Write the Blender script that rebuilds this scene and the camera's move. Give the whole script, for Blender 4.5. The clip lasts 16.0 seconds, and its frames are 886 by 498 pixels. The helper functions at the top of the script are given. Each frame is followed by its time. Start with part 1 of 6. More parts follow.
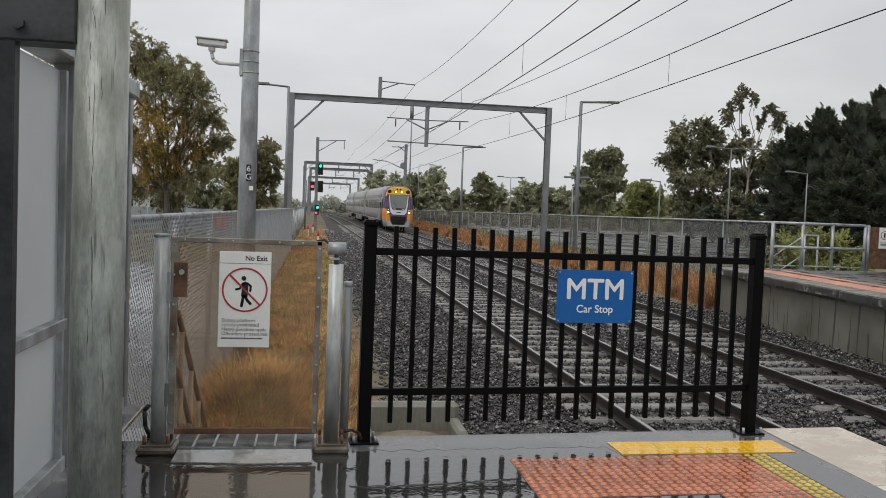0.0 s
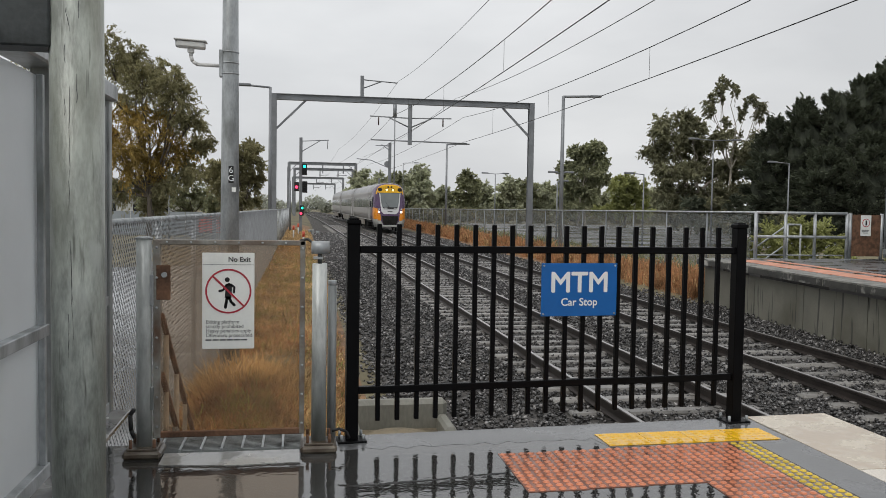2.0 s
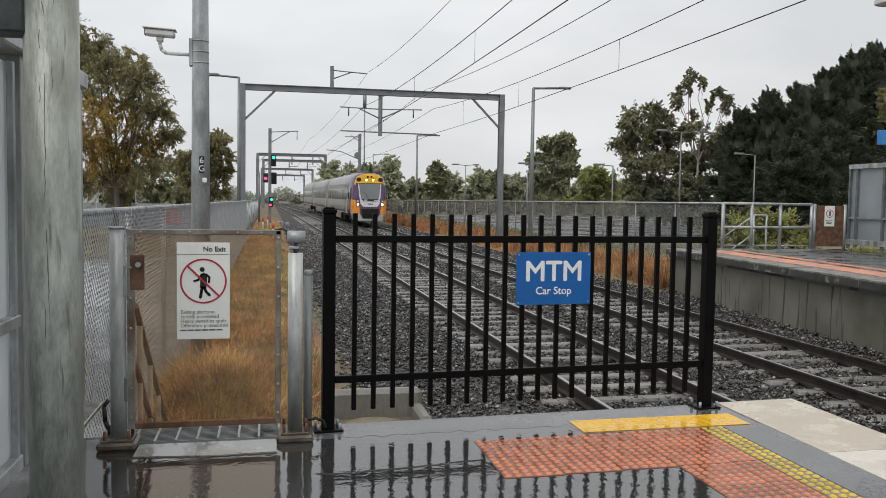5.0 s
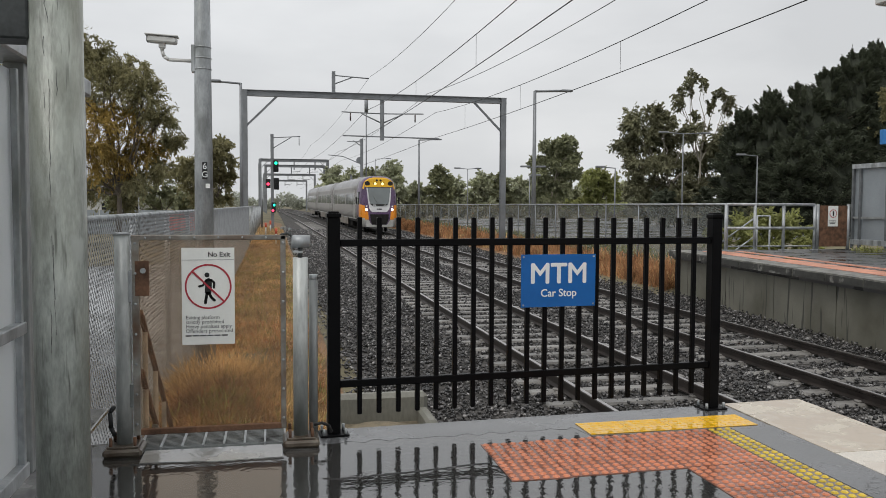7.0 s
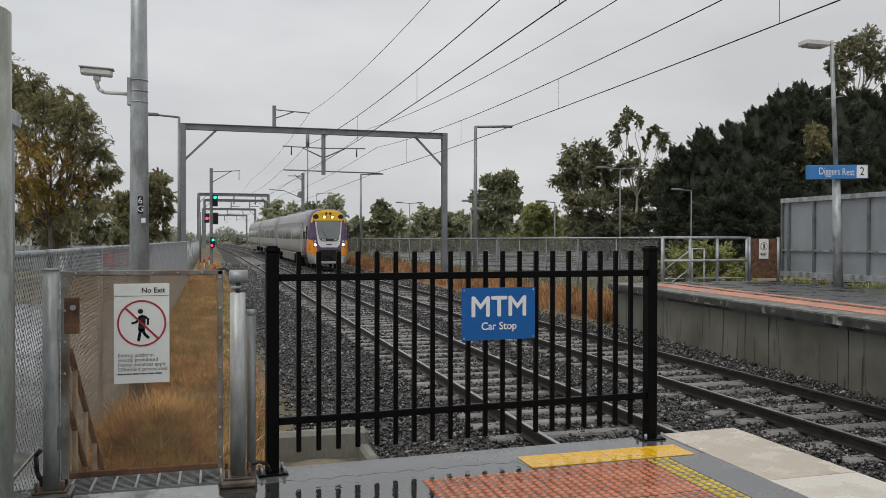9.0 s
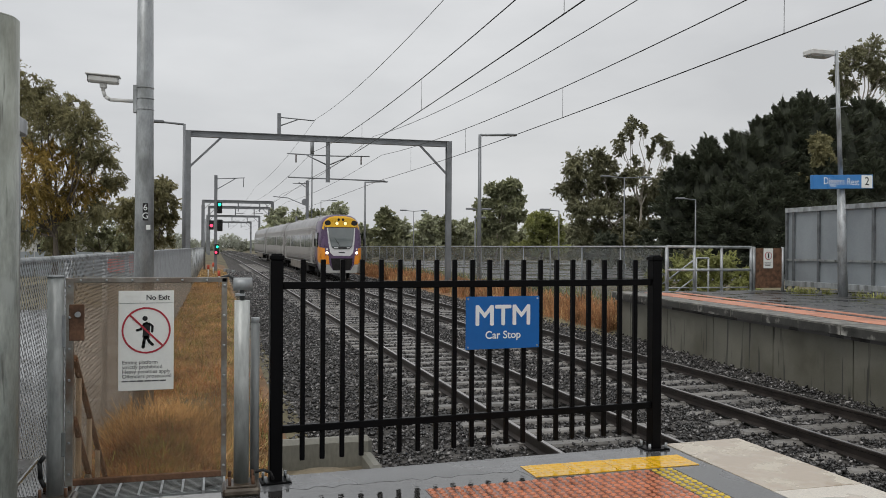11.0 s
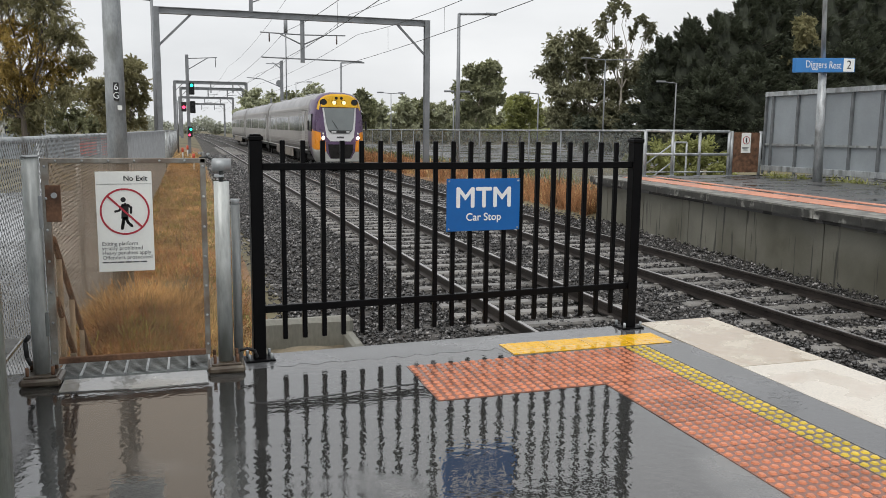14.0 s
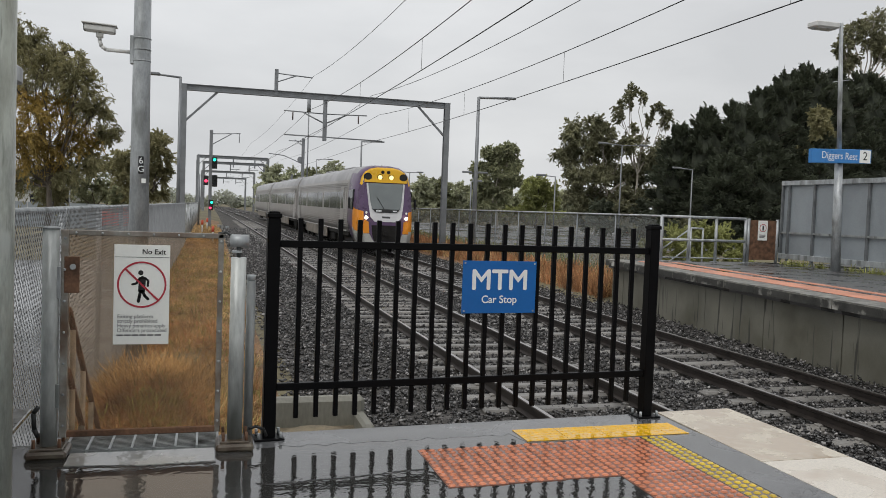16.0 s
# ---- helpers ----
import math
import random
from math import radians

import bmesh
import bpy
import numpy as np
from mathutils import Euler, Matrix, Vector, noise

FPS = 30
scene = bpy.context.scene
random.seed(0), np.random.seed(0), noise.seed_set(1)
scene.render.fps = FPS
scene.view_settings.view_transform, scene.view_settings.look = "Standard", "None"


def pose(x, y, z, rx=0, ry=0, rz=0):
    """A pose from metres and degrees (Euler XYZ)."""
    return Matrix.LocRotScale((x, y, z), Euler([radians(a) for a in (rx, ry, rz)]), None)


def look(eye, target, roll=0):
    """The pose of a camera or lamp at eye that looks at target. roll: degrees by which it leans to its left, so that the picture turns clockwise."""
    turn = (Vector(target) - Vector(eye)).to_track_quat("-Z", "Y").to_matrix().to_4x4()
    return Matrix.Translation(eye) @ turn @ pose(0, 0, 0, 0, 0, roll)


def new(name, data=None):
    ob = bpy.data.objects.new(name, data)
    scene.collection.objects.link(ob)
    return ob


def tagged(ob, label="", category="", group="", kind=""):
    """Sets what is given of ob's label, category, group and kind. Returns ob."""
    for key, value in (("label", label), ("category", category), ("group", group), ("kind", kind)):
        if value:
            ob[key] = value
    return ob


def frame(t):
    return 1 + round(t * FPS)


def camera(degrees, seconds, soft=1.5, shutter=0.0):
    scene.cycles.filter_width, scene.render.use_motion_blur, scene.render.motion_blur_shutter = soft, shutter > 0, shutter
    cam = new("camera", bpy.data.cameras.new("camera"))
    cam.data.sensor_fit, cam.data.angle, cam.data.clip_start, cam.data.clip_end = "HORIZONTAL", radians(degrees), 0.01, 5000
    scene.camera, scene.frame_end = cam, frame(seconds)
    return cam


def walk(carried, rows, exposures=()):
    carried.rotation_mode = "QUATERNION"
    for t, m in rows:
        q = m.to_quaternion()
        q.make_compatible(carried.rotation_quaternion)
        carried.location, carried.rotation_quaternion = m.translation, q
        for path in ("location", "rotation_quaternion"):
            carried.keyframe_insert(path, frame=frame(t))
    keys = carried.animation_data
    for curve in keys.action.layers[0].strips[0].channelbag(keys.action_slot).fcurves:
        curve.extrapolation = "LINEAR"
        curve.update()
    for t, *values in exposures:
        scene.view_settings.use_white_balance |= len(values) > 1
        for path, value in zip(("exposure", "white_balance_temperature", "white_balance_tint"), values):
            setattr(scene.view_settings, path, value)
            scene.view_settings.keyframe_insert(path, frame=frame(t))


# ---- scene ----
cam = camera(56.9, 16.0, soft=0.65)
PATH = [
    (0, (0.106, 0.707, 1.302), (0.415, 2.681, 1.211), 2.2),
    (0.5, (0.098, 0.726, 1.301), (0.415, 2.698, 1.208), 1.9),
    (1, (0.11, 0.721, 1.3), (0.434, 2.693, 1.209), 2.0),
    (1.5, (0.12, 0.708, 1.3), (0.455, 2.677, 1.207), 1.4),
    (2, (0.121, 0.703, 1.296), (0.463, 2.671, 1.2), 0.9),
    (2.5, (0.114, 0.696, 1.284), (0.475, 2.66, 1.173), 0.7),
    (3, (0.115, 0.7, 1.281), (0.495, 2.66, 1.156), 1.2),
    (3.5, (0.114, 0.695, 1.28), (0.525, 2.648, 1.158), 1.4),
    (4, (0.104, 0.691, 1.284), (0.519, 2.644, 1.164), 1.2),
    (6.5, (0.08, 0.693, 1.281), (0.488, 2.648, 1.169), 0.4),
    (7, (0.079, 0.699, 1.279), (0.486, 2.654, 1.173), 0.3),
    (7.5, (0.081, 0.699, 1.278), (0.495, 2.655, 1.219), 0.0),
    (8, (0.088, 0.702, 1.279), (0.519, 2.654, 1.237), -0.2),
    (8.5, (0.095, 0.697, 1.279), (0.629, 2.625, 1.252), 0.2),
    (9, (0.09, 0.696, 1.277), (0.634, 2.62, 1.255), 0.1),
    (11.5, (0.084, 0.693, 1.284), (0.618, 2.62, 1.283), 0.4),
    (11.9, (0.076, 0.67, 1.312), (0.548, 2.612, 1.211), -4.9),
    (12, (0.094, 0.667, 1.314), (0.582, 2.605, 1.234), -4.0),
    (12.5, (0.095, 0.655, 1.291), (0.607, 2.587, 1.217), -0.1),
    (13, (0.097, 0.66, 1.273), (0.665, 2.576, 1.188), -2.0),
    (13.5, (0.094, 0.666, 1.242), (0.686, 2.551, 0.935), -1.6),
    (14, (0.071, 0.708, 1.267), (0.655, 2.6, 0.983), 0.6),
    (14.5, (0.07, 0.71, 1.283), (0.601, 2.633, 1.134), 0.4),
    (15, (0.065, 0.72, 1.289), (0.605, 2.643, 1.193), 1.0),
    (15.5, (0.071, 0.728, 1.295), (0.617, 2.65, 1.205), 1.7),
    (16, (0.07, 0.723, 1.282), (0.62, 2.643, 1.188), 2.1),
]
walk(cam, [(t, look(eye, target, roll)) for t, eye, target, roll in PATH],
     [(0, 0.03), (2, 0.1), (3.5, 0.22), (7, 0.1), (8, -0.02), (9, -0.06), (11.5, -0.04), (12.5, 0.05), (13, 0.1), (13.5, 0.38), (14, 0.38), (14.5, 0.2), (15, 0.08), (16, 0.06)])

# ---- world and light ----
SUN_EL, SUN_AZ = 52.0, 40.0
world = bpy.data.worlds.new("world")
scene.world = world
world.use_nodes = True
wn, wl = world.node_tree.nodes, world.node_tree.links
wn.clear()
w_out = wn.new("ShaderNodeOutputWorld")
w_bg = wn.new("ShaderNodeBackground")
w_sky = wn.new("ShaderNodeTexSky")
w_sky.sky_type = "NISHITA"
w_sky.sun_disc = False
w_sky.sun_elevation, w_sky.sun_rotation = radians(SUN_EL), radians(SUN_AZ)
w_sky.dust_density, w_sky.air_density = 6.0, 1.0
w_co = wn.new("ShaderNodeTexCoord")
w_map = wn.new("ShaderNodeMapping")
w_map.inputs["Scale"].default_value = (1.0, 1.0, 3.2)
w_noise = wn.new("ShaderNodeTexNoise")
w_noise.inputs["Scale"].default_value = 2.3
w_noise.inputs["Detail"].default_value = 6.0
w_ramp = wn.new("ShaderNodeValToRGB")
w_ramp.color_ramp.elements[0].position, w_ramp.color_ramp.elements[0].color = 0.32, (5.75, 5.92, 6.12, 1)
w_ramp.color_ramp.elements[1].position, w_ramp.color_ramp.elements[1].color = 0.68, (7.6, 7.75, 7.9, 1)
w_mix = wn.new("ShaderNodeMix")
w_mix.data_type = "RGBA"
w_mix.inputs[0].default_value = 0.93
wl.new(w_co.outputs["Generated"], w_map.inputs["Vector"])
wl.new(w_map.outputs["Vector"], w_noise.inputs["Vector"])
wl.new(w_noise.outputs["Fac"], w_ramp.inputs["Fac"])
wl.new(w_sky.outputs["Color"], w_mix.inputs[6])
wl.new(w_ramp.outputs["Color"], w_mix.inputs[7])
wl.new(w_mix.outputs[2], w_bg.inputs["Color"])
w_bg.inputs["Strength"].default_value = 0.1
wl.new(w_bg.outputs["Background"], w_out.inputs["Surface"])

sun_data = bpy.data.lights.new("sun", "SUN")
sun_data.energy, sun_data.angle, sun_data.color = 1.3, radians(40), (1.0, 0.97, 0.93)
sun = new("sun", sun_data)
sun.matrix_world = look((-20, -20, 40), (0, 0, 0))
scene.view_settings.exposure = 0.0


# ---- materials ----
def mat(name, col, rough=0.6, metal=0.0, var=0.2, scale=4.0, fine=45.0, bump=0.15, rvar=0.12, rand=0.0, emit=None,
        stain=None, stretch=(1, 1, 1), spec=0.5):
    """A surface with grain at two scales, uneven gloss, fine relief and, if asked, stains of another colour."""
    m = bpy.data.materials.new(name)
    m.use_nodes = True
    n, l = m.node_tree.nodes, m.node_tree.links
    b = n["Principled BSDF"]
    co = n.new("ShaderNodeTexCoord")
    mp = n.new("ShaderNodeMapping")
    mp.inputs["Scale"].default_value = stretch
    l.new(co.outputs["Object"], mp.inputs["Vector"])
    big, small = n.new("ShaderNodeTexNoise"), n.new("ShaderNodeTexNoise")
    big.inputs["Scale"].default_value, big.inputs["Detail"].default_value = scale, 5.0
    small.inputs["Scale"].default_value, small.inputs["Detail"].default_value = fine, 3.0
    l.new(mp.outputs["Vector"], big.inputs["Vector"])
    l.new(mp.outputs["Vector"], small.inputs["Vector"])
    ramp = n.new("ShaderNodeValToRGB")
    lo = [max(0.0, c * (1 - var)) for c in col]
    hi = [min(1.0, c * (1 + var)) for c in col]
    ramp.color_ramp.elements[0].position, ramp.color_ramp.elements[0].color = 0.3, (*lo, 1)
    ramp.color_ramp.elements[1].position, ramp.color_ramp.elements[1].color = 0.7, (*hi, 1)
    add = n.new("ShaderNodeMath")
    add.operation = "MULTIPLY_ADD"
    add.inputs[1].default_value, add.inputs[2].default_value = 0.4, -0.2
    l.new(small.outputs["Fac"], add.inputs[0])
    tot = n.new("ShaderNodeMath")
    l.new(big.outputs["Fac"], tot.inputs[0])
    l.new(add.outputs[0], tot.inputs[1])
    last = tot
    if rand:
        info = n.new("ShaderNodeObjectInfo")
        r = n.new("ShaderNodeMath")
        r.operation = "MULTIPLY_ADD"
        r.inputs[1].default_value, r.inputs[2].default_value = rand, -rand / 2
        l.new(info.outputs["Random"], r.inputs[0])
        t2 = n.new("ShaderNodeMath")
        l.new(tot.outputs[0], t2.inputs[0])
        l.new(r.outputs[0], t2.inputs[1])
        last = t2
    l.new(last.outputs[0], ramp.inputs["Fac"])
    colour = ramp.outputs["Color"]
    if stain:
        sc, amount, sscale = stain
        sn = n.new("ShaderNodeTexNoise")
        sn.inputs["Scale"].default_value, sn.inputs["Detail"].default_value = sscale, 7.0
        l.new(mp.outputs["Vector"], sn.inputs["Vector"])
        sr = n.new("ShaderNodeValToRGB")
        sr.color_ramp.elements[0].position, sr.color_ramp.elements[0].color = 0.62 - amount * 0.3, (0, 0, 0, 1)
        sr.color_ramp.elements[1].position, sr.color_ramp.elements[1].color = 0.72, (1, 1, 1, 1)
        l.new(sn.outputs["Fac"], sr.inputs["Fac"])
        mx = n.new("ShaderNodeMix")
        mx.data_type = "RGBA"
        mx.inputs[7].default_value = (*sc, 1)
        l.new(sr.outputs["Color"], mx.inputs[0])
        l.new(colour, mx.inputs[6])
        colour = mx.outputs[2]
    l.new(colour, b.inputs["Base Color"])
    rr = n.new("ShaderNodeMath")
    rr.operation = "MULTIPLY_ADD"
    rr.use_clamp = True
    rr.inputs[1].default_value, rr.inputs[2].default_value = 2 * rvar, rough - rvar
    l.new(big.outputs["Fac"], rr.inputs[0])
    l.new(rr.outputs[0], b.inputs["Roughness"])
    b.inputs["Metallic"].default_value = metal
    b.inputs["Specular IOR Level"].default_value = spec
    if bump:
        bp = n.new("ShaderNodeBump")
        bp.inputs["Strength"].default_value, bp.inputs["Distance"].default_value = bump, 0.01
        l.new(small.outputs["Fac"], bp.inputs["Height"])
        l.new(bp.outputs["Normal"], b.inputs["Normal"])
    if emit:
        b.inputs["Emission Color"].default_value = (*emit[0], 1)
        b.inputs["Emission Strength"].default_value = emit[1]
    return m


def island(m, amount):
    """Lets each loose piece of a joined mesh take its own shade."""
    n, l = m.node_tree.nodes, m.node_tree.links
    b = n["Principled BSDF"]
    src = b.inputs["Base Color"].links[0].from_socket
    g = n.new("ShaderNodeNewGeometry")
    r = n.new("ShaderNodeMath")
    r.operation = "MULTIPLY_ADD"
    r.inputs[1].default_value, r.inputs[2].default_value = 2 * amount, 1 - amount
    l.new(g.outputs["Random Per Island"], r.inputs[0])
    mx = n.new("ShaderNodeMix")
    mx.data_type, mx.blend_type = "RGBA", "MULTIPLY"
    mx.inputs[0].default_value = 1.0
    l.new(src, mx.inputs[6])
    l.new(r.outputs[0], mx.inputs[7])
    l.new(mx.outputs[2], b.inputs["Base Color"])
    return m


def pale_few(m, base=0.42, gain=5.0, power=5.0):
    """Most loose pieces dark, a few much paler."""
    n, l = m.node_tree.nodes, m.node_tree.links
    b = n["Principled BSDF"]
    src = b.inputs["Base Color"].links[0].from_socket
    g, p, a, mx = (n.new(k) for k in ("ShaderNodeNewGeometry", "ShaderNodeMath", "ShaderNodeMath", "ShaderNodeMix"))
    p.operation, a.operation = "POWER", "MULTIPLY_ADD"
    p.inputs[1].default_value = power
    a.inputs[1].default_value, a.inputs[2].default_value = gain, base
    mx.data_type, mx.blend_type = "RGBA", "MULTIPLY"
    mx.inputs[0].default_value = 1.0
    l.new(g.outputs["Random Per Island"], p.inputs[0])
    l.new(p.outputs[0], a.inputs[0])
    l.new(src, mx.inputs[6])
    l.new(a.outputs[0], mx.inputs[7])
    l.new(mx.outputs[2], b.inputs["Base Color"])
    return m


def cracks(m, stretch, level, col, soft=0.012):
    """Blotches or thin vertical streaks where a stretched noise passes a level."""
    n, l = m.node_tree.nodes, m.node_tree.links
    b = n["Principled BSDF"]
    src = b.inputs["Base Color"].links[0].from_socket
    co, mp, nz, r, mx = (n.new(k) for k in ("ShaderNodeTexCoord", "ShaderNodeMapping", "ShaderNodeTexNoise", "ShaderNodeMapRange", "ShaderNodeMix"))
    mp.inputs["Scale"].default_value = stretch
    nz.inputs["Scale"].default_value, nz.inputs["Detail"].default_value = 1.0, 3.0
    r.inputs["From Min"].default_value, r.inputs["From Max"].default_value = level, level + soft
    mx.data_type = "RGBA"
    mx.inputs[7].default_value = (*col, 1)
    l.new(co.outputs["Object"], mp.inputs["Vector"])
    l.new(mp.outputs["Vector"], nz.inputs["Vector"])
    l.new(nz.outputs["Fac"], r.inputs["Value"])
    l.new(r.outputs["Result"], mx.inputs[0])
    l.new(src, mx.inputs[6])
    l.new(mx.outputs[2], b.inputs["Base Color"])
    return m


def leafy(name, col, amount=0.3):
    m = island(mat(name, col, 0.6, var=0.35, scale=0.35, fine=3.0, bump=0, rvar=0.1, spec=0.25), amount)
    n, l = m.node_tree.nodes, m.node_tree.links
    b = n["Principled BSDF"]
    tr, mix = n.new("ShaderNodeBsdfTranslucent"), n.new("ShaderNodeMixShader")
    l.new(b.inputs["Base Color"].links[0].from_socket, tr.inputs["Color"])
    mix.inputs[0].default_value = 0.45
    l.new(b.outputs[0], mix.inputs[1])
    l.new(tr.outputs[0], mix.inputs[2])
    l.new(mix.outputs[0], n["Material Output"].inputs["Surface"])
    return m


def sheer(m, share):
    """Lets daylight from behind glow through a perforated sheet."""
    n, l = m.node_tree.nodes, m.node_tree.links
    b = n["Principled BSDF"]
    tr, mix = n.new("ShaderNodeBsdfTranslucent"), n.new("ShaderNodeMixShader")
    l.new(b.inputs["Base Color"].links[0].from_socket, tr.inputs["Color"])
    mix.inputs[0].default_value = share
    l.new(b.outputs[0], mix.inputs[1])
    l.new(tr.outputs[0], mix.inputs[2])
    l.new(mix.outputs[0], n["Material Output"].inputs["Surface"])
    return m


def wet(name, dry, dark, puddle=0.5, scale=0.9, ripple=0.05, grit=110.0, ior=1.75):
    """Wet asphalt or concrete: a water film with ripples in the hollows, damp grain on the rest."""
    m = bpy.data.materials.new(name)
    m.use_nodes = True
    n, l = m.node_tree.nodes, m.node_tree.links
    b = n["Principled BSDF"]
    co = n.new("ShaderNodeTexCoord")
    big, grain, rip = (n.new("ShaderNodeTexNoise") for _ in range(3))
    for node, s, d in ((big, scale, 6.0), (grain, grit, 4.0), (rip, 24.0, 2.5)):
        node.inputs["Scale"].default_value, node.inputs["Detail"].default_value = s, d
        l.new(co.outputs["Object"], node.inputs["Vector"])
    film = n.new("ShaderNodeMapRange")
    film.inputs["From Min"].default_value, film.inputs["From Max"].default_value = 0.62 - puddle * 0.4, 0.74 - puddle * 0.4
    l.new(big.outputs["Fac"], film.inputs["Value"])
    g = n.new("ShaderNodeMix")
    g.data_type = "RGBA"
    g.inputs[6].default_value = (*[c * 0.6 for c in dry], 1)
    g.inputs[7].default_value = (*[c * 1.4 for c in dry], 1)
    l.new(grain.outputs["Fac"], g.inputs[0])
    c = n.new("ShaderNodeMix")
    c.data_type = "RGBA"
    c.inputs[7].default_value = (*dark, 1)
    l.new(film.outputs["Result"], c.inputs[0])
    l.new(g.outputs[2], c.inputs[6])
    l.new(c.outputs[2], b.inputs["Base Color"])
    r = n.new("ShaderNodeMapRange")
    r.inputs["To Min"].default_value, r.inputs["To Max"].default_value = 0.34, 0.03
    l.new(film.outputs["Result"], r.inputs["Value"])
    l.new(r.outputs["Result"], b.inputs["Roughness"])
    h = n.new("ShaderNodeMix")
    l.new(film.outputs["Result"], h.inputs[0])
    l.new(grain.outputs["Fac"], h.inputs[2])
    sc = n.new("ShaderNodeMath")
    sc.operation = "MULTIPLY"
    sc.inputs[1].default_value = ripple * 34
    l.new(rip.outputs["Fac"], sc.inputs[0])
    l.new(sc.outputs[0], h.inputs[3])
    bp = n.new("ShaderNodeBump")
    bp.inputs["Strength"].default_value, bp.inputs["Distance"].default_value = 0.25, 0.004
    l.new(h.outputs[0], bp.inputs["Height"])
    l.new(bp.outputs["Normal"], b.inputs["Normal"])
    b.inputs["IOR"].default_value = ior
    return m


def veil(name, col, cover, rough=0.5, scale=300.0, tint=(1, 1, 1)):
    """A fine woven mesh or clouded sheet: partly open, partly solid."""
    m = mat(name, col, rough, var=0.3, scale=3.0, fine=scale, bump=0.05)
    n, l = m.node_tree.nodes, m.node_tree.links
    tp, mix = n.new("ShaderNodeBsdfTransparent"), n.new("ShaderNodeMixShader")
    mix.inputs[0].default_value = cover
    tp.inputs["Color"].default_value = (*tint, 1)
    l.new(tp.outputs[0], mix.inputs[1])
    l.new(n["Principled BSDF"].outputs[0], mix.inputs[2])
    l.new(mix.outputs[0], n["Material Output"].inputs["Surface"])
    return m


M_asphalt = wet("wet asphalt", (0.15, 0.15, 0.147), (0.042, 0.0415, 0.04), 0.8, 1.1, 0.03, ior=2.3)
M_asphalt2 = wet("damp asphalt", (0.16, 0.163, 0.168), (0.09, 0.092, 0.095), 0.4, 1.2, 0.04)
M_asphalt3 = wet("damp dark asphalt", (0.1, 0.1, 0.1), (0.05, 0.05, 0.05), 0.3, 1.2, 0.04, ior=1.4)
M_white = wet("white painted concrete", (0.68, 0.63, 0.55), (0.58, 0.5, 0.41), 0.3, 2.0, 0.03)
M_white_old = wet("stained cream concrete", (0.6, 0.54, 0.44), (0.46, 0.37, 0.27), 0.45, 3.5, 0.03)
M_concrete = mat("weathered concrete", (0.24, 0.235, 0.2), 0.6, var=0.25, scale=1.2, fine=60, stain=((0.1, 0.1, 0.085), 0.35, 1.1), stretch=(1, 1, 0.35))
M_coping = mat("stained coping", (0.23, 0.225, 0.2), 0.5, var=0.5, scale=4, fine=50, stain=((0.05, 0.05, 0.045), 0.7, 4.5))
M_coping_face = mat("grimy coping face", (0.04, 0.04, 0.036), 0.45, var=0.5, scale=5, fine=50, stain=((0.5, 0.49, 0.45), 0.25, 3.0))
M_orange_wet = mat("wet faded orange strip", (0.66, 0.27, 0.16), 0.35, var=0.3, scale=2, fine=40, bump=0.15)
M_wetcon = wet("wet concrete", (0.3, 0.3, 0.29), (0.16, 0.16, 0.16), 0.6, 2.0, 0.05)
M_yellow = wet("yellow paint", (0.86, 0.48, 0.005), (0.78, 0.43, 0.005), 0.45, 3.0, 0.04)
# Wet base; dark fence reflections between the studs are also put into its colour.
M_orange_base = mat("wet orange tile base with reflection tone", (0.22, 0.09, 0.058), 0.13, var=0.35, scale=5, fine=80, bump=0.1, rand=0.25, spec=0.45)
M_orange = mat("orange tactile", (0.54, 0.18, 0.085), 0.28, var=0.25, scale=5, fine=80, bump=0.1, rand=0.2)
M_ybase = mat("wet grey-brown tile base", (0.15, 0.115, 0.075), 0.1, var=0.4, scale=8, fine=80, bump=0.1)
M_ydome = mat("yellow dome", (0.6, 0.42, 0.03), 0.25, var=0.25, scale=5, fine=80, bump=0.1)
M_blue_paint = wet("light blue paint", (0.16, 0.42, 0.6), (0.13, 0.36, 0.52), 0.4, 3.0, 0.04)
M_black = mat("black powder coat", (0.0025, 0.0025, 0.003), 0.38, var=0.3, scale=6, fine=200, bump=0.06, spec=0.1)
M_galv = mat("galvanised steel", (0.38, 0.4, 0.41), 0.4, 0.25, var=0.3, scale=7, fine=60, bump=0.06, stain=((0.16, 0.17, 0.16), 0.35, 4.0), stretch=(1, 1, 0.4))
M_galv_dull = mat("dull galvanised steel", (0.3, 0.315, 0.31), 0.42, 0.25, var=0.3, scale=3, fine=50, bump=0.08, stain=((0.06, 0.06, 0.055), 0.25, 5.0), stretch=(1, 1, 0.25))
M_darkgalv = mat("weathered dark steel", (0.06, 0.064, 0.064), 0.5, 0.4, var=0.35, scale=4, fine=50, bump=0.1)
M_steelfar = mat("grey steel", (0.22, 0.23, 0.24), 0.5, 0.4, var=0.2, scale=1.5, fine=20, bump=0.03)
M_rust = mat("rusty steel", (0.16, 0.085, 0.05), 0.75, 0.2, var=0.5, scale=9, fine=70, bump=0.2)
M_railside = mat("rusted rail", (0.036, 0.029, 0.025), 0.5, 0.5, var=0.4, scale=5, fine=60, bump=0.15)
M_railtop = mat("worn rail head", (0.42, 0.41, 0.4), 0.32, 1.0, var=0.15, scale=3, fine=40, bump=0.02)
M_sleeper = mat("wet sleeper", (0.165, 0.156, 0.143), 0.36, var=0.35, scale=4, fine=50, bump=0.2, rand=0.35)
M_stone = pale_few(mat("wet ballast stone", (0.062, 0.059, 0.057), 0.18, var=0.4, scale=12, fine=60, bump=0.2, rvar=0.08, spec=0.6))
